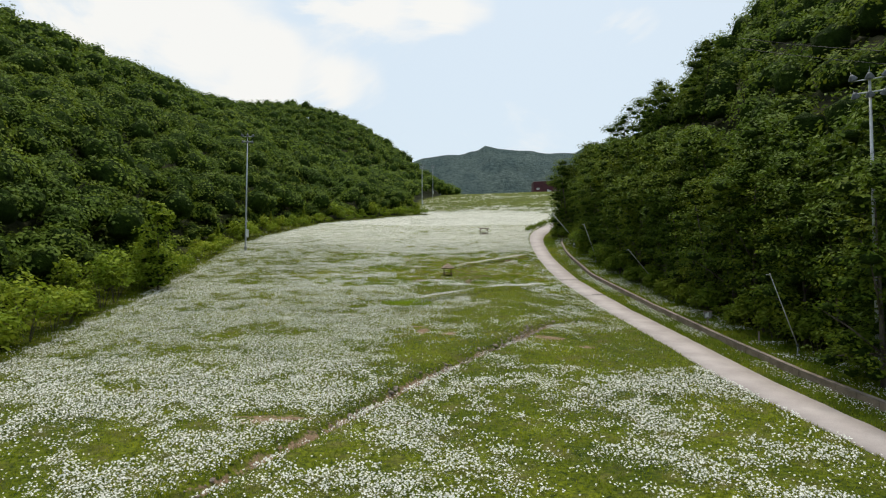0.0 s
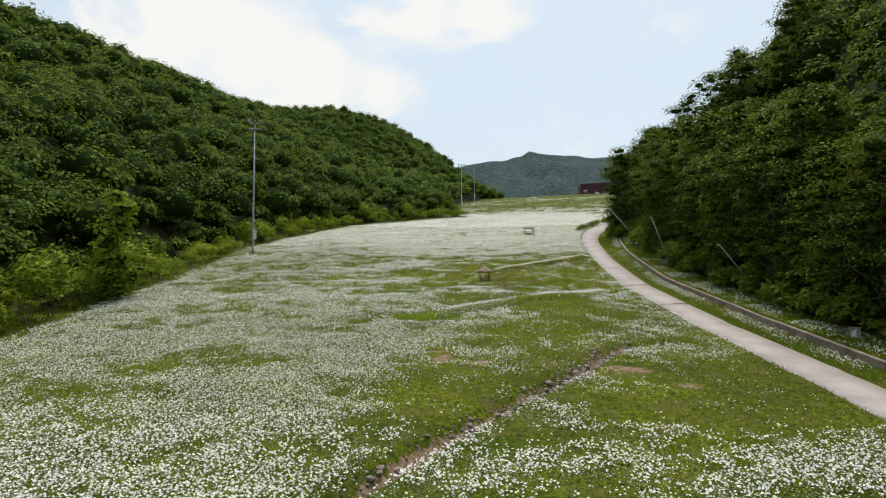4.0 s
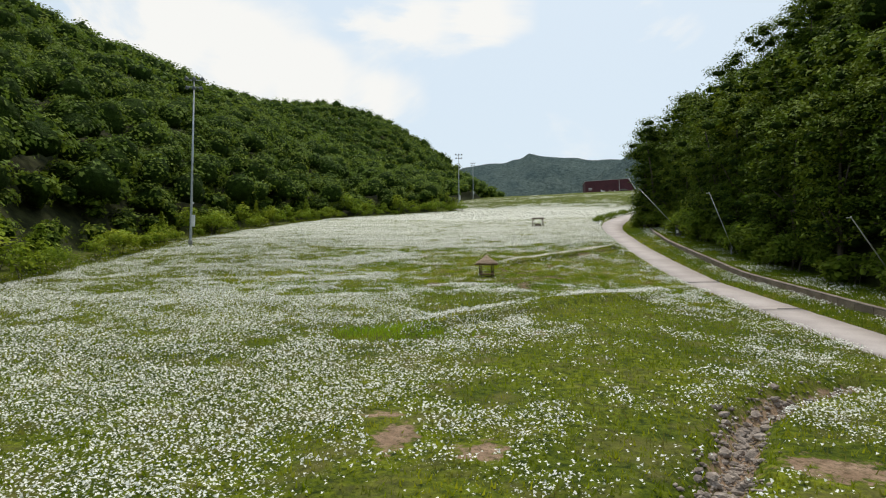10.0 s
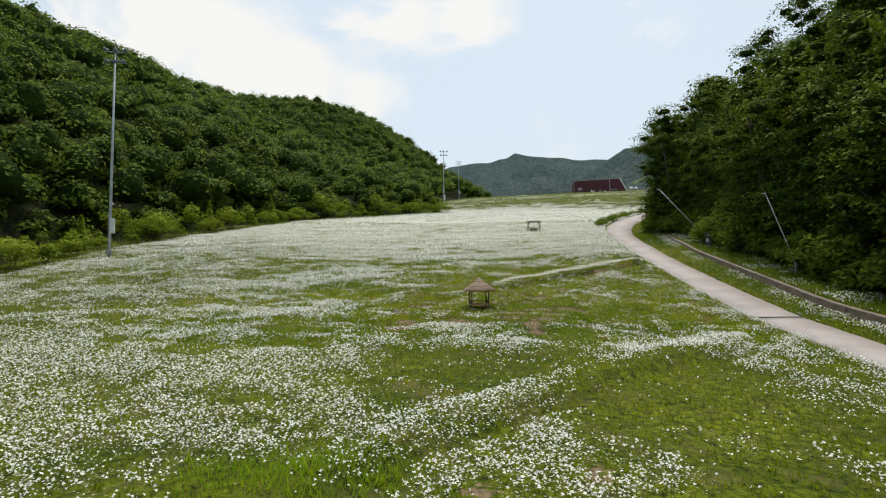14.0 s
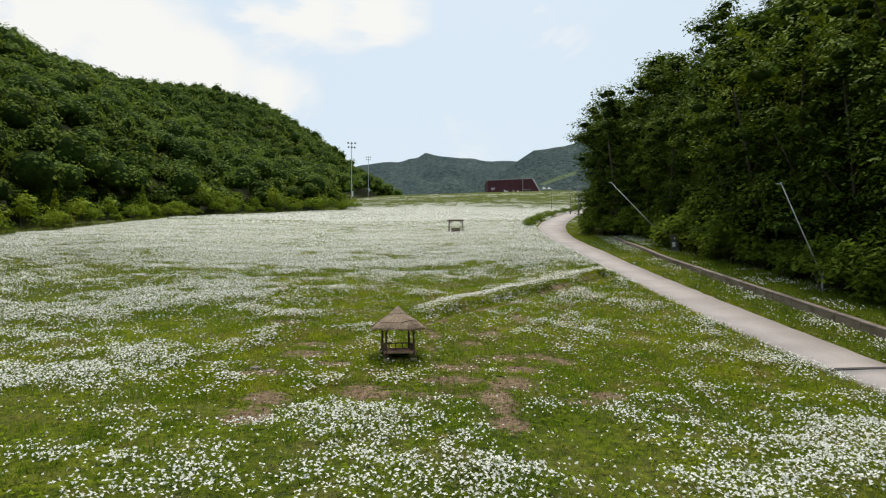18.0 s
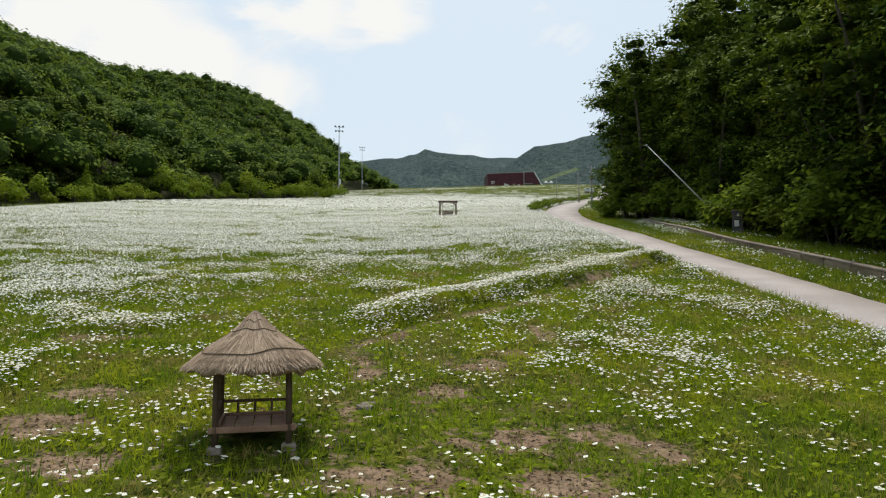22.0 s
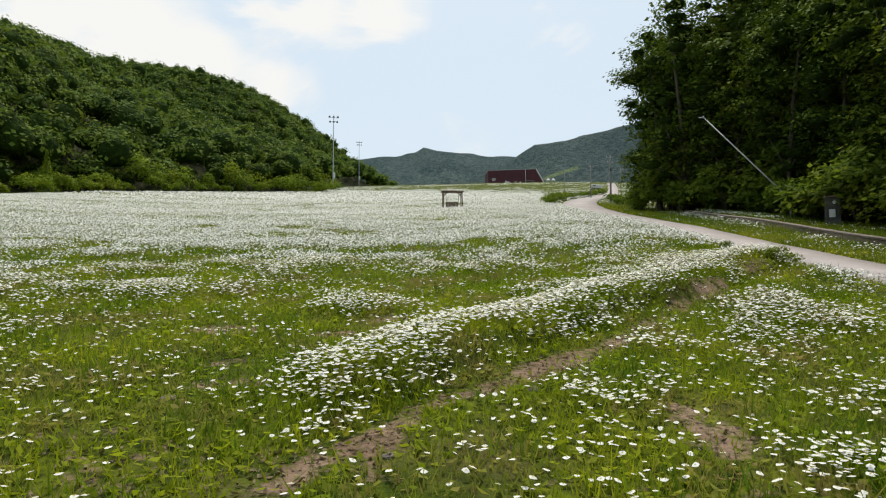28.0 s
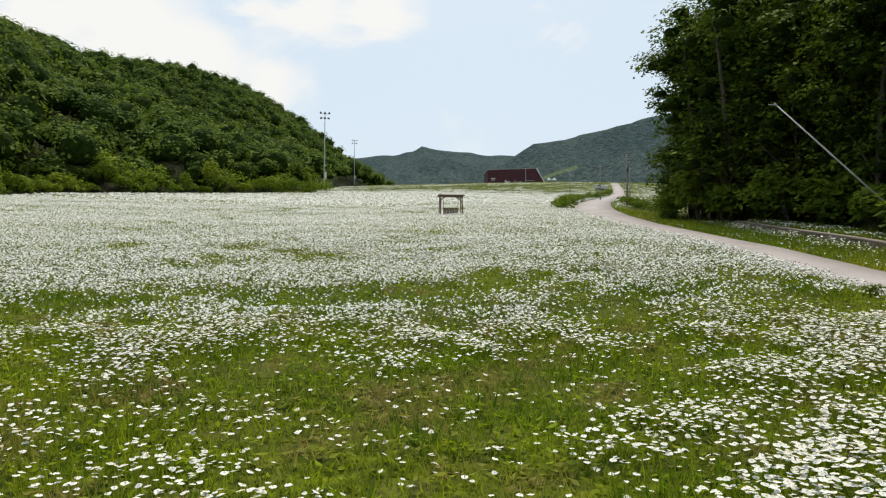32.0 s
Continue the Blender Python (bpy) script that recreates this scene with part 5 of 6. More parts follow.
under = [shrub_model(500 + k, w, t, 900, 0.23, M_BUSHDARK, "leafy green shrub at the foot of the roadside trees", "roadside shrubs") for k, (w, t) in enumerate(((2.0, 2.4), (2.6, 3.2), (1.6, 1.8)))]
spots, yy = [], 26.0
while yy < 204:
    for off in (0.0, 3.2):
        x = float(foot_right(yy)) + off + rng.uniform(-0.9, 0.8)
        spots.append((x, yy + off * 0.4, z_at(x, yy + off * 0.4) - 0.1))
    yy += rng.uniform(2.2, 4.0)
for yy in np.arange(118, 204, 4.6):
    x = float(foot_right(yy)) - rng.uniform(0.2, 1.4)
    spots.append((x, float(yy), z_at(x, yy) - 0.1))
spots += [(x, y, z_at(x, y) - 0.1) for x, y in ((30.4, 179.0), (30.2, 182.5), (30.4, 186.0), (30.8, 189.0), (32.0, 193.0), (30.9, 184.2))]
scatter(under, spots, 0.9, 1.6, 6)
clear(under)
hedge = [shrub_model(600 + k, w, t, 520, 0.29, M_BUSH, "bright green shrub along the meadow edge", "meadow-edge shrubs") for k, (w, t) in enumerate(((2.4, 3.0), (2.9, 4.0), (2.0, 2.2), (2.5, 5.0)))]
spots, yy = [], 22.0
while yy < 294:
    for off in ((1.5, 4.8) if yy < 112 or rng.random() < 0.6 else (2.2,)):
        x = float(edge_left(yy)) - off + rng.uniform(-1.0, 1.0)
        y = yy + rng.uniform(-1, 1)
        spots.append((x, y, z_at(x, y) - 0.15))
    yy += rng.uniform(3.0, 5.0) if yy < 112 else rng.uniform(3.0, 6.2)
scatter(hedge, [s for s in spots if s[1] < 112], 0.95, 1.5, 17)
scatter(hedge, [s for s in spots if s[1] >= 112], 0.5, 1.45, 7)
clear(hedge)
weeds = [shrub_model(650, 1.5, 0.95, 260, 0.2, M_BUSHDARK, "low dark weedy shrub beside the path", "path-side shrubs")]
scatter(weeds, [(16.7, 140.8, z_at(16.7, 140.8) - 0.15), (17.3, 141.2, z_at(17.3, 141.2) - 0.15)], 0.45, 0.52, 14)
scatter(weeds, [(x, y, z_at(x, y) - 0.1) for x, y in ((18.4, 147.5), (18.9, 154.6), (19.7, 167.0))], 0.3, 0.4, 24)
spots = []
yy = 203.0
while yy < 350:
    x = float(road_left(yy)) - rng.uniform(0.6, 2.2)
    spots.append((x, yy, z_at(x, yy) - 0.1))
    yy += rng.uniform(1.6, 3.4)
yy = 186.0
while yy < 250:
    x = float(road_right(yy)) + rng.uniform(2.2, 5.0)
    spots.append((x, yy, z_at(x, yy) - 0.1))
    yy += rng.uniform(2.4, 4.0)
scatter(weeds, spots, 0.7, 1.3, 9)
clear(weeds)

# single young trees in the shrub line
young = plant("young_tree", tree_parts(720, 9.0, 2.6, 0.12, 2400, 0.3, M_BUSH), "young yellow-green broadleaf tree among the meadow-edge shrubs", "tree", "young trees")
scatter([young], [(-39.2, 96.6, z_at(-39.2, 96.6) - 0.2)], 1.3, 1.32, 2)
scatter([young], [(-47.5, 122.0, z_at(-47.5, 122.0) - 0.2), (-50, 176.0, z_at(-50, 176.0) - 0.2), (-12, 288.0, z_at(-12, 288.0) - 0.2), (-14, 306, z_at(-14, 306) - 0.2)], 0.5, 0.75, 3)
clear([young])


def conifer(x, y, tall, seed):
    g = z_at(x, y)
    ob = thing("young_conifer", x, y, g - 0.2, "slim young conifer with soft green needles in the shrub line", "tree", "young conifers")
    bm = bmesh.new()
    tube(bm, [(0, 0, -0.3), (0, 0, tall * 0.95)], [0.09, 0.015], 6)
    part("trunk", bm, M_BARK, ob)
    r = np.random.default_rng(seed)
    n = 700
    t = r.uniform(0.08, 1, n) ** 0.9
    a = r.uniform(0, 2 * np.pi, n)
    rad = (1 - t) * tall * 0.24 * r.uniform(0.4, 1.1, n) + 0.05
    c = np.c_[rad * np.cos(a), rad * np.sin(a), t * tall - 0.12 * rad]
    v, f = leaf_cards(r, c, np.c_[np.cos(a) * 0.5, np.sin(a) * 0.5, np.ones(n)] + r.normal(0, 0.3, (n, 3)), 0.26 * r.uniform(0.6, 1.2, n), 2.0)
    part("crown", mesh_from("crown", v, f, [M_BUSH]), None, ob)


for k, (x, y, tall) in enumerate(((-44.5, 222, 6.5), (-48.5, 196, 6.0), (-17.5, 281, 5.5), (-26, 268, 5.0), (-11, 293, 5.0), (-51, 158, 5.0))):
    conifer(x, y, tall, 800 + k)


# woods on the slopes
def woods(name, label, spots, crown, cards, size, mat, seed, fine=2):
    """Crowns of many trees in one object: spots (n, 3) on the slope, crown radii (n,), cards a tree; fine: how finely the leafy bodies are cut."""
    rng = np.random.default_rng(seed)
    n = len(spots)
    tall = crown * rng.uniform(2.1, 3.0, n)
    lobes = 12
    ld = ball(rng, n * lobes).reshape(n, lobes, 3)
    ld[:, :, 2] = np.abs(ld[:, :, 2]) * 1.1 - 0.35
    centre = spots + np.c_[rng.normal(0, 0.3, (n, 2)), tall * 0.55]
    pick = rng.integers(0, lobes, (n, cards))
    lobe = centre[:, None] + np.take_along_axis(ld, pick[:, :, None].repeat(3, 2), 1) * (crown[:, None, None] * (0.60, 0.60, 0.72))
    d = ball(rng, n * cards).reshape(n, cards, 3)
    d[:, :, 2] = np.where(d[:, :, 2] < -0.35, -d[:, :, 2], d[:, :, 2])
    c = lobe + d * (crown[:, None, None] * rng.uniform(0.34, 0.56, (n, cards, 1))) * (1, 1, 0.7)
    out = unit_rows(c - centre[:, None])
    nrm = out * 0.5 + d * 0.5 + (0, 0, 0.45) + rng.normal(0, 0.22, (n, cards, 3))
    s = (size * rng.uniform(0.6, 1.4, (n, cards))).ravel()
    v, f = leaf_cards(rng, c.reshape(-1, 3), nrm.reshape(-1, 3), s, 1.3)
    lit = unit_rows(0.6 * d + 0.45 * out + (0, 0, 0.42) + rng.normal(0, 0.28, (n, cards, 3))).reshape(-1, 3)
    tint = np.repeat(np.clip(rng.normal(0.45, 0.27, n), 0, 1), cards * 4)
    # the leafy mass inside each crown: a lobed body that closes the gaps
    bm = bmesh.new()
    bmesh.ops.create_icosphere(bm, subdivisions=fine, radius=1.0)
    unit = np.array([q.co[:] for q in bm.verts])
    tri = np.array([[q.index for q in g.verts] for g in bm.faces])
    bm.free()
    dirs = unit_rows(ld)
    swell = np.clip(np.einsum("vk,nlk->nvl", unit, dirs).max(2), 0, 1)
    body = centre[:, None] + unit[None] * (crown[:, None, None] * (0.24 + 0.42 * swell ** 2)[:, :, None]) * (1, 1, 1.1)
    faces = (np.arange(n)[:, None, None] * len(unit) + tri[None]).reshape(-1, 3)
    holder = thing(name, 0, 0, 0, label, "woods", kind="stuff")
    part("leaves", mesh_from("leaves", v, f, [mat], normals=np.repeat(lit, 4, axis=0), tint=tint), None, holder)["kind"] = "stuff"
    part("crown_mass", mesh_from("crown_mass", body.reshape(-1, 3), faces, [M_MASS], smooth=True), None, holder)["kind"] = "stuff"


def grove(x0, x1, y0, y1, step, seed):
    rng = np.random.default_rng(seed)
    gx, gy = np.meshgrid(np.arange(x0, x1, step), np.arange(y0, y1, step))
    x, y = gx.ravel() + rng.uniform(-0.45, 0.45, gx.size) * step, gy.ravel() + rng.uniform(-0.45, 0.45, gx.size) * step
    return x, y, rng


x, y, r = grove(-120, 10, 20, 330, 5.4, 11)
keep = (x < foot_left(y) - 0.5) & (x > foot_left(y) - 62)
spots = np.c_[x, y, height(x, y)][keep]
by = spots[:, 1] < 125
woods("left_slope_woods", "dense green broadleaf woods on the lower valley slope", spots[~by], r.uniform(3.1, 5.6, (~by).sum()), 330, 0.54, M_WOODS, 21)
woods("left_slope_woods", "dense green broadleaf woods beside the lower meadow", spots[by], r.uniform(3.0, 5.2, by.sum()), 540, 0.45, M_WOODS, 24)
rng_left = np.random.default_rng(19)
y = rng_left.uniform(20, 325, 260)
x = foot_left(y) + rng_left.uniform(-9, 0.5, 260)
# the darker leaf colour stands in for the shaded trunk zone behind the shrubs
woods("left_slope_thicket", "green thicket at the foot of the valley slope, leaves darkened to stand for shade", np.c_[x, y, height(x, y) - 1.2], rng_left.uniform(1.8, 3.2, 260), 200, 0.45, M_LEAF, 25, 1)
x, y, r = grove(-330, 40, 30, 740, 6.8, 12)
keep = (x < foot_left(y) - 0.5) & ~((x > foot_left(y) - 62) & (y < 330)) & (x > foot_left(y) - 172) & (y < 725)
spots = np.c_[x, y, height(x, y)][keep]
woods("upper_slope_woods", "dense green broadleaf woods on the upper valley slope and ridge", spots, r.uniform(3.6, 6.4, len(spots)), 100, 0.96, M_WOODS, 22, 1)
x, y, r = grove(30, 120, 10, 300, 5.6, 13)
keep = (x > foot_right(y) + 8.2) & (x < foot_right(y) + 60) & (y < 262)
spots = np.c_[x, y, height(x, y)][keep]
woods("right_slope_woods", "dense dark-green broadleaf woods on the steep hill above the path", spots, r.uniform(3.6, 5.6, len(spots)), 340, 0.48, M_WOODS, 23, 1)


# ---- daisies and grass: the meadow's growth ----
def sown(rng, x0, x1, y0, y1, per_m2, weight):
    """Random spots in a field, kept with the chance that weight(x, y) gives."""
    n = int((x1 - x0) * (y1 - y0) * per_m2)
    x, y = rng.uniform(x0, x1, n), rng.uniform(y0, y1, n)
    keep = rng.uniform(0, 1, n) < weight(x, y)
    return x[keep], y[keep]


def stem_height(x, y, rng):
    """Daisies stand tall where they are thick."""
    return (0.17 + 0.20 * bloom_at(x, y)) * rng.uniform(0.6, 1.15, len(x))


def daisy_heads(name, label, x, y, rng, size, sides, eyes):
    """Flower heads: a shallow rayed disc of petals each, with a yellow eye where eyes is set."""
    n = len(x)
    z = height(x, y) + stem_height(x, y, rng)
    c = np.c_[x, y, z]
    nrm = np.c_[rng.normal(0, 0.20 + 0.30 * (sides < 5), (n, 2)) - (0.0, 0.06 + 0.16 * (sides < 5)), np.ones(n)]
    nrm /= np.linalg.norm(nrm, axis=1, keepdims=True)
    t = np.cross(nrm, np.c_[rng.normal(size=(n, 2)), np.zeros(n)])
    t /= np.linalg.norm(t, axis=1, keepdims=True)
    b = np.cross(nrm, t)
    r = 0.5 * size * rng.uniform(0.75, 1.2, n)
    ang = np.arange(sides) * 2 * np.pi / sides
    reach = np.where(np.arange(sides) % 2 == 0, 1.0, 0.8 if sides > 6 else 1.0)
    rim = c[:, None] + r[:, None, None] * reach[None, :, None] * (np.cos(ang)[None, :, None] * t[:, None] + np.sin(ang)[None, :, None] * b[:, None])
    if sides < 7:
        faces = np.arange(sides * n).reshape(n, sides)
        me = mesh_from(name, rim.reshape(-1, 3), faces, [M_PETAL])
    else:
        rim = rim - (0.18 * r)[:, None, None] * nrm[:, None]
        v = np.concatenate([c[:, None], rim], 1).reshape(-1, 3)
        k = sides + 1
        tri = np.stack([np.zeros(sides, int), 1 + np.arange(sides), 1 + (np.arange(sides) + 1) % sides], 1)
        faces = (np.arange(n)[:, None, None] * k + tri[None]).reshape(-1, 3)
        slots = np.zeros(len(faces), int)
        if eyes:
            e = 3
            ea = np.arange(e) * 2 * np.pi / e
            ring = c[:, None] + (0.27 * r)[:, None, None] * (np.cos(ea)[None, :, None] * t[:, None] + np.sin(ea)[None, :, None] * b[:, None]) + (0.02 * r)[:, None, None] * nrm[:, None]
            top = c + (0.16 * r)[:, None] * nrm
            ev = np.concatenate([top[:, None], ring], 1).reshape(-1, 3)
            et = np.stack([np.zeros(e, int), 1 + np.arange(e), 1 + (np.arange(e) + 1) % e], 1)
            ef = (np.arange(n)[:, None, None] * (e + 1) + et[None]).reshape(-1, 3) + len(v)
            v, faces = np.concatenate([v, ev]), np.concatenate([faces, ef])
            slots = np.r_[slots, np.ones(len(ef), int)]
        me = mesh_from(name, v, faces, [M_PETAL, M_EYE], slots)
    tagged(new(name, me), label, "daisies", kind="stuff")


def blades(name, label, x, y, rng, tall, wide, mat):
    """Grass and leafy stems: one bent blade each."""
    n = len(x)
    base = np.c_[x, y, height(x, y) - 0.03]
    h = tall * rng.uniform(0.45, 1.2, n)
    a = rng.uniform(0, 2 * np.pi, n)
    side = np.c_[np.cos(a), np.sin(a), np.zeros(n)] * (0.5 * wide * rng.uniform(0.6, 1.3, n))[:, None]
    lean = np.c_[rng.normal(0, 0.35, (n, 2)), np.zeros(n)] * h[:, None]
    tip = base + lean + np.c_[np.zeros((n, 2)), h]
    v = np.stack([base - side, base + side, tip], 1).reshape(-1, 3)
    me = mesh_from(name, v, np.arange(3 * n).reshape(n, 3), [mat])
    tagged(new(name, me), label, "grass", kind="stuff")


def leafage(name, label, x, y, rng, tall, size, mat):
    """Low leaves of herbs and clover, lying about at random heights."""
    n = len(x)
    c = np.c_[x, y, height(x, y) + tall * rng.uniform(0.05, 1.0, n) ** 1.5]
    v, f = leaf_cards(rng, c, np.c_[rng.normal(0, 0.55, (n, 2)), np.ones(n)], size * rng.uniform(0.6, 1.4, n), 1.9)
    tagged(new(name, mesh_from(name, v, f, [mat])), label, "herbs", kind="stuff")


def near(x, y):
    """1 on the ground that the camera passes close over, fading out."""
    return soft_step(y, 100, 108) * soft_step(170 - y, 0, 8) * soft_step(24 - np.abs(x - 2), 0, 3) * (x < foot_right(y))


def on_turf(x, y):
    road = (x > road_left(y) - 0.05) & (x < road_right(y) + 0.05)
    wall = (x > wall_line(y) - 0.35) & (x < wall_line(y) + 0.4) & (y < WALL_END)
    hut = (np.abs(x - 0.62) < 0.66) & (np.abs(y - 118.35) < 0.66)
    return (~road & ~wall & ~hut & (x > edge_left(y) - 5) & (x < foot_right(y) + 0.5)).astype(float)


rng = np.random.default_rng(77)


def close(x, y):
    return ((np.abs(x - 4.5) < 12.5) & (y > 112) & (y < 146)).astype(float)


def heads(x, y):
    clump = np.maximum(0.10 + 0.12 * soft_step(y, 112, 130) + 1.45 * soft_step(value_noise(x, y, 0.9, 71, 3), 0.40, 0.66), 1.2 * soft_step(bloom_at(x, y), 0.85, 1.0))
    thin = 0.66 * (0.04 + 0.06 * soft_step(y, 108, 120) + bloom_at(x, y)) * clump * (1 - 0.9 * soft_step(soil_at(x, y), 0.35, 0.7))
    for a, b in BARS[:1]:
        s, d = bar_way(x, y, a, b)
        thin = np.maximum(thin, soft_step(s, -0.12, -0.04) * soft_step(1.03 - s, 0, 0.04) * np.exp(-((d - np.clip(2.2 * s, 0, 1.1)) / (0.75 + np.clip(1.2 * s, 0, 0.5))) ** 4) * soft_step(clump, 0.15, 1.4) * 0.7)
    return thin * on_turf(x, y)


x, y = sown(rng, -22, 26, 100, 170, 150, lambda x, y: near(x, y) * close(x, y) * heads(x, y))
daisy_heads("daisies_near", "white daisies with yellow eyes on tall stems", x, y, rng, 0.088, 7, True)
x, y = sown(rng, -22, 26, 100, 170, 145, lambda x, y: near(x, y) * (1 - close(x, y)) * heads(x, y))
daisy_heads("daisies_beside", "white daisies on tall stems around the hut clearing", x, y, rng, 0.098, 3, False)
x, y = sown(rng, -50, 26, -12, 62, 62, lambda x, y: heads(x, y) * soft_step(62 - y, 0, 8) * np.interp(y, [-12, 18, 24], [0.2, 0.4, 1.0]))
daisy_heads("daisies_lower", "clumps of white daisies over the lower meadow", x, y, rng, 0.122, 4, False)
x, y = sown(rng, -50, 26, 54, 215, 100, lambda x, y: (1 - near(x, y)) * heads(x, y) * soft_step(y, 54, 62) * np.interp(y, [54, 80, 100, 170, 190, 215], [0.72, 0.68, 0.76, 0.75, 0.8, 0.75]))
daisy_heads("daisies_middle", "white daisies standing thickly over the meadow", x, y, rng, 0.108, 3, False)
x, y = sown(rng, -50, 120, 215, 480, 5.0, lambda x, y: on_turf(x, y) * bloom_at(x, y))
daisy_heads("daisies_far", "distant drift of white daisies up the slope", x, y, rng, 0.32, 3, False)
def sparse(x, y):
    return 1 - 0.9 * soft_step(soil_at(x, y), 0.36, 0.66)


x, y = sown(rng, -22, 34, 100, 170, 130, lambda x, y: near(x, y) * on_turf(x, y) * sparse(x, y) * (0.5 + 0.5 * close(x, y)))
blades("grass_near", "fresh green grass and leafy daisy stems", x, y, rng, 0.25, 0.028, M_GRASS)
x, y = sown(rng, -22, 34, 100, 170, 75, lambda x, y: near(x, y) * on_turf(x, y) * sparse(x, y) * (0.5 + 0.5 * close(x, y)) * (0.35 + 0.65 * soft_step(value_noise(x, y, 1.1, 61), 0.35, 0.6)))
leafage("herbs_near", "low green herb leaves between the daisies", x, y, rng, 0.18, 0.08, M_GRASS)
x, y = sown(rng, -50, 34, -12, 230, 18, lambda x, y: (1 - near(x, y)) * np.interp(y, [-12, 18, 24], [0.3, 0.5, 1.0]) * on_turf(x, y) * sparse(x, y))
blades("grass_middle", "green meadow grass between the daisies", x, y, rng, 0.24, 0.08, M_MEADOW)
x, y = sown(rng, -9, 18, 111, 147, 70, lambda x, y: close(x, y) * on_turf(x, y) * (0.15 + 0.85 * bloom_at(x, y)) * (1 - soft_step(soil_at(x, y), 0.35, 0.7)))
blades("daisy_stems", "leafy green stems under the daisy heads", x, y, rng, 0.34, 0.03, M_GRASS)
x, y = sown(rng, -10, 16, 104, 142, 110, lambda x, y: on_turf(x, y) * soft_step(soil_at(x, y), 0.35, 0.7))
leafage("dry_litter", "brown dry stalks and clods strewn over bare earth", x, y, rng, 0.05, 0.05, M_LITTER)
# tufts of darker, taller growth in clumps
x, y = sown(rng, -20, 22, 102, 150, 60, lambda x, y: near(x, y) * on_turf(x, y) * soft_step(value_noise(x, y, 1.0, 171, 3), 0.56, 0.68) * sparse(x, y))
blades("grass_tufts", "tufts of tall dark green grass between the daisies", x, y, rng, 0.40, 0.034, M_TUFT)
# tall growth on the verge and along the top of the wall
def verge(x, y):
    return on_turf(x, y) * (x > road_right(y) + 0.15) * (x < foot_right(y))


x, y = sown(rng, 22, 40, 30, 182, 60, lambda x, y: verge(x, y))
blades("grass_verge", "rank dark green grass between the path and the trees", x, y, rng, 0.38, 0.05, M_BUSHDARK)
x, y = sown(rng, 22, 40, 30, 182, 75, lambda x, y: verge(x, y) * bloom_at(x, y))
daisy_heads("daisies_verge", "white daisies along the foot and the top of the low wall", x, y, rng, 0.092, 4, False)
# the bright green clump at the end of a water bar
def lush(x, y):
    return np.exp(-((x + 4.2) / 2.4) ** 2 - ((y - 87.0) / 1.1) ** 2)


x, y = sown(rng, -9, 2, 84, 90, 150, lambda x, y: lush(x, y) * on_turf(x, y))
blades("grass_lush", "tall lush bright green grass clump beside a water bar", x, y, rng, 0.36, 0.045, M_LUSH)

# ---- concrete path in slabs ----
road = thing("road", 22, 120, 0, "pale concrete path curving up the valley beside the wall", "path", kind="structure")
road.matrix_basis = Matrix.Identity(4)
cuts = np.array([-30.0, 36.0, 101.5, 117.0, 205.0, 300.0, 450.0])
for a, b in zip(cuts, cuts[1:]):
    k = int((b - a) / 1.1) + 2
    ys = np.linspace(a + 0.0005, b - 0.0005, k)
    rag = np.random.default_rng(int(a * 10) + 9000).normal(0, 0.03, (2, k)) * (np.arange(k) % (k - 1) > 0)
    l, r = road_left(ys) + rag[0], road_right(ys) + rag[1]
    zl, zr = height(l, ys) + 0.02, height(r, ys) + 0.02
    top = np.stack([np.c_[l, ys, zl], np.c_[l * 0.5 + r * 0.5, ys, (zl + zr) / 2 + 0.02], np.c_[r, ys, zr]], 1)
    v = np.concatenate([top.reshape(-1, 3), (top - (0, 0, 0.2)).reshape(-1, 3)])
    faces = []
    for i in range(k - 1):
        for j in (0, 1):
            p = i * 3 + j
            faces.append((p, p + 1, p + 4, p + 3))
        for j, flip in ((0, False), (2, True)):
            p = i * 3 + j
            q = (p, p + 3, p + 3 + 3 * k, p + 3 * k)
            faces.append(q[::-1] if flip else q)
    for p0, flip in ((0, True), ((k - 1) * 3, False)):
        for j in (0, 1):
            p = p0 + j
            q = (p, p + 3 * k, p + 1 + 3 * k, p + 1)
            faces.append(q[::-1] if flip else q)
    part("slab", mesh_from("slab", v, np.array(faces), [M_CONCRETE], smooth=True), None, road)
for yy, half in ((117.0, 0.16), (101.5, 0.10)):
    l, r = float(road_left(yy)) + (0 if half > 0.12 else 1.6), float(road_right(yy))
    zl, zr = z_at(l, yy) + 0.035, z_at(r, yy) + 0.035
    bm = bmesh.new()
    box(bm, 0, 0, 0, r - l, 2 * half, 0.03, 0.006, pose((l + r) / 2, yy, (zl + zr) / 2 + 0.012, math.degrees(math.atan(0.15)), -math.degrees(math.atan2(zr - zl, r - l)), 4))
    part("drain_grating", bm, M_JOINT, road, "dark steel drain grating")

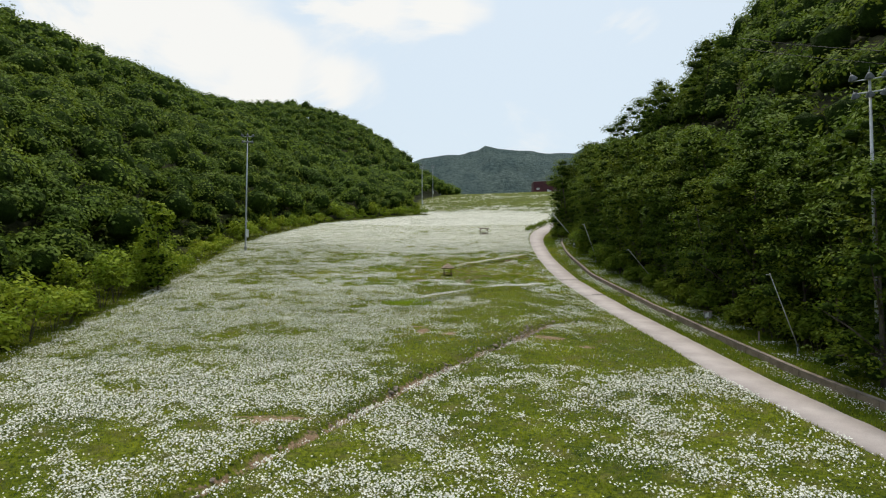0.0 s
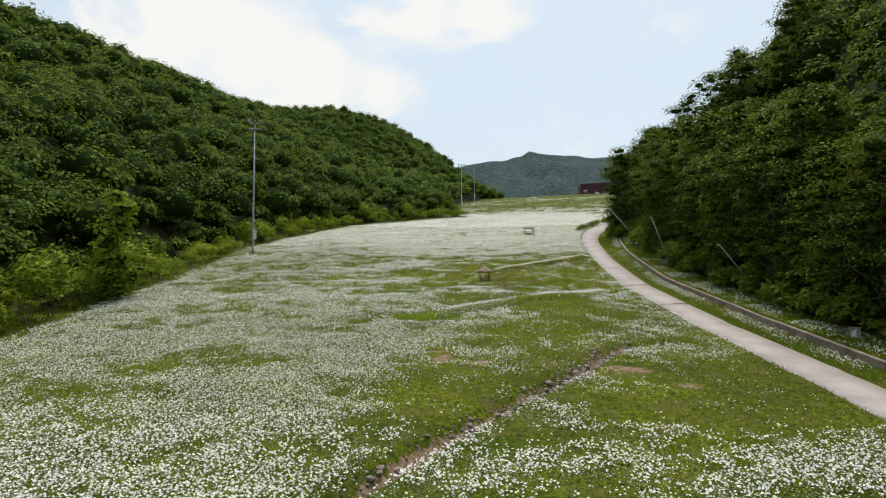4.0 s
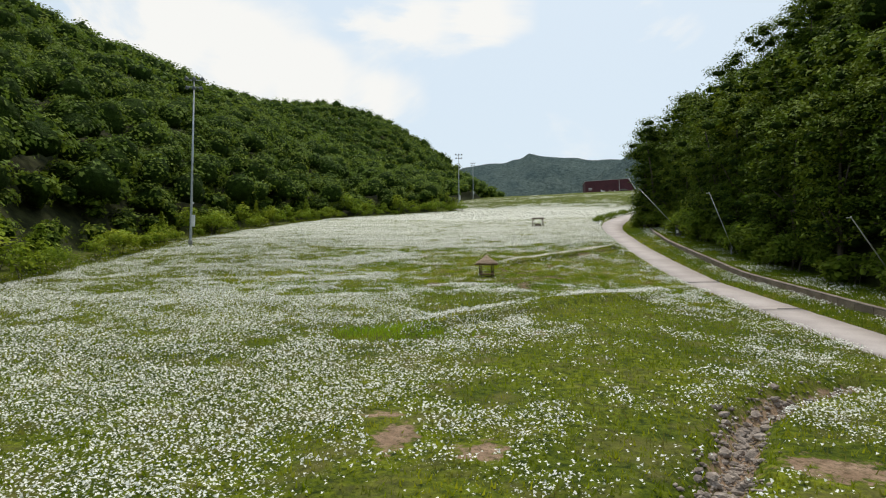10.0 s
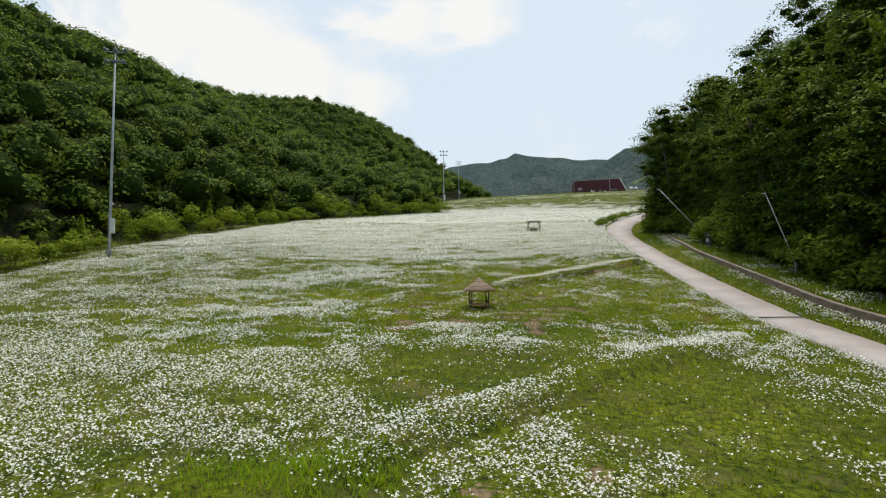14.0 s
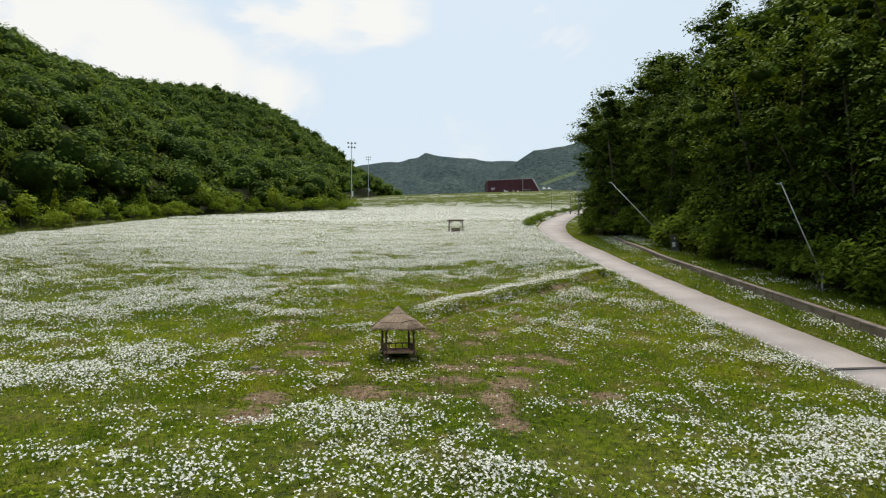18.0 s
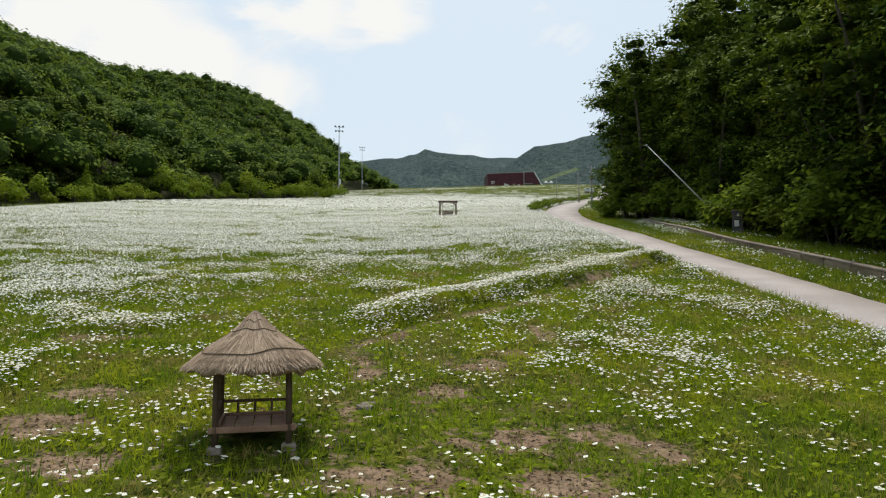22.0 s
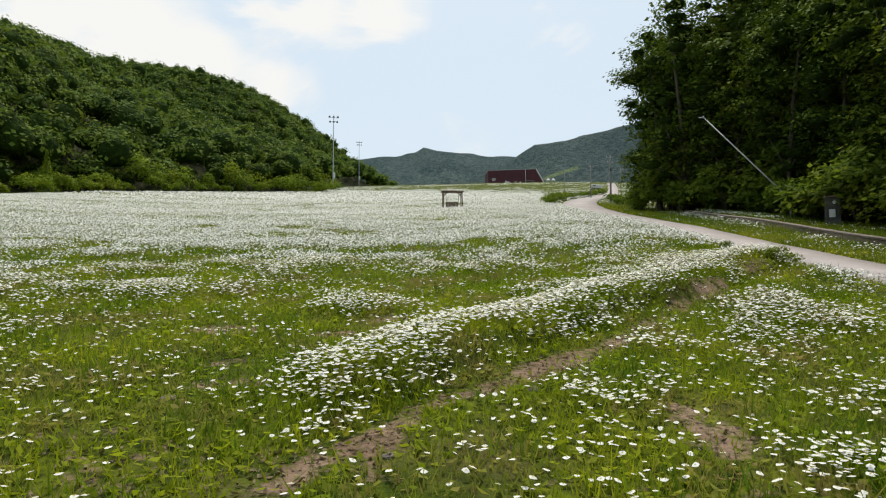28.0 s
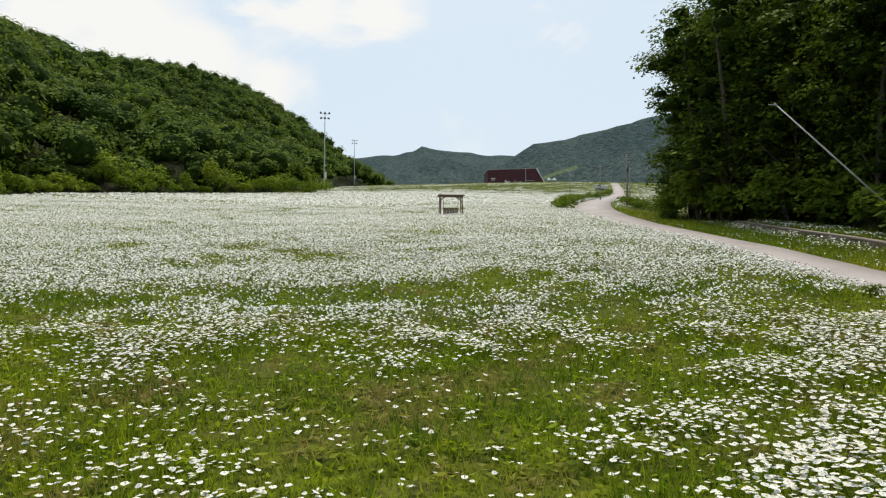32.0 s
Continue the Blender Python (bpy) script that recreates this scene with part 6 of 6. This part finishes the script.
# ---- low wall beside the path ----
wall = thing("retaining_wall", 0, 0, 0, "low weathered concrete wall with a pale coping beside the path", "wall", kind="structure")
ends = np.arange(20, WALL_END, 2.1)
wr = np.random.default_rng(31)
for a in ends:
    b = min(a + 2.1, WALL_END)
    xa, xb = float(wall_line(a)), float(wall_line(b))
    za, zb = z_at(xa - 0.6, a) - 0.5 * (1 - float(wall_share(a))), z_at(xb - 0.6, b) - 0.5 * (1 - float(wall_share(b)))
    long = math.hypot(xb - xa, b - a)
    m = Matrix.Translation(((xa + xb) / 2, (a + b) / 2, (za + zb) / 2)) @ Matrix.Rotation(math.atan2(b - a, xb - xa), 4, "Z") @ Matrix.Rotation(-math.atan2(zb - za, long), 4, "Y")
    bm = bmesh.new()
    box(bm, 0, wr.normal(0, 0.012), 0.09, long - 0.02, 0.30, 0.94, 0.02)
    bmesh.ops.transform(bm, matrix=m, verts=bm.verts)
    part("block", bm, M_WALL, wall)
    bm = bmesh.new()
    box(bm, 0, wr.normal(-0.03, 0.012), 0.63, long - 0.012, 0.40, 0.13, 0.025)
    bmesh.ops.transform(bm, matrix=m, verts=bm.verts)
    part("coping", bm, M_CAP, wall)

# ---- stones in the gully ----
gr = np.random.default_rng(55)
stone_meshes = []
for k in range(8):
    bm = bmesh.new()
    bmesh.ops.create_icosphere(bm, subdivisions=1, radius=0.5)
    for v in bm.verts:
        v.co = Vector((v.co.x * gr.uniform(0.8, 1.2), v.co.y * gr.uniform(0.7, 1.0), v.co.z * gr.uniform(0.35, 0.6)))
    stone_meshes.append(finish(bm, "stone", M_STONE))
bed = thing("gully_bed", 0, 0, 0, "stony bed of a shallow drainage gully across the meadow", "gully", kind="structure")
steps = [(a, b) for a, b in zip(GULLY[1:], GULLY[2:])]
share = np.array([0.3, 0.5, 1.2, 2.2, 2.2, 1.6, 0.5]) * [math.dist(a, b) for a, b in steps]


def in_bed():
    """A spot in the gully, and the step of its line that it lies on."""
    a, b = steps[gr.choice(len(steps), p=share / share.sum())]
    t = gr.uniform(0, 1)
    return a[0] + t * (b[0] - a[0]) + gr.normal(0, 0.40), a[1] + t * (b[1] - a[1]) + gr.normal(0, 0.40)


for k in range(300):
    x, y = in_bed()
    big = gr.uniform(0.2, 0.62)
    ob = part("stone", stone_meshes[k % 8], None, bed)
    ob.matrix_basis = pose(x, y, z_at(x, y) + 0.06 * big, gr.normal(0, 14), gr.normal(0, 14), gr.uniform(0, 360)) @ Matrix.Scale(big, 4)
# the small rubble between them
bm = bmesh.new()
bmesh.ops.create_icosphere(bm, subdivisions=1, radius=0.5)
unit = np.array([q.co[:] for q in bm.verts])
tri = np.array([[q.index for q in g.verts] for g in bm.faces])
bm.free()
at = np.array([in_bed() for _ in range(1500)])
big = gr.uniform(0.07, 0.22, 1500)
rubble = np.c_[at, height(at[:, 0], at[:, 1]) + 0.1 * big][:, None] + unit[None] * gr.uniform(0.6, 1.2, (1500, len(unit), 1)) * big[:, None, None] * (1, 1, 0.6)
part("rubble", mesh_from("rubble", rubble.reshape(-1, 3), (np.arange(1500)[:, None, None] * len(unit) + tri[None]).reshape(-1, 3), [M_RUBBLE]), None, bed, "small grey-brown rubble")["kind"] = "stuff"
for x, y, s in ((2.5, 119.9, 0.45), (-4.4, 115.9, 0.4), (-3.9, 115.2, 0.3), (-5.0, 116.3, 0.5), (5.6, 128.2, 0.22), (3.4, 126.0, 0.18), (0.3, 128.1, 0.25), (34.5, 181.0, 1.8), (35.2, 184.5, 2.2), (35.0, 187.5, 1.6), (36.5, 190.5, 1.9)):
    ob = new("field_stone", stone_meshes[int(10 * s) % 8])
    ob.matrix_basis = pose(x, y, z_at(x, y) + 0.05 * s, 8, -6, 77 * s) @ Matrix.Scale(s, 4)
    tagged(ob, "pale weathered field stone lying in the grass", "stone", "field stones")
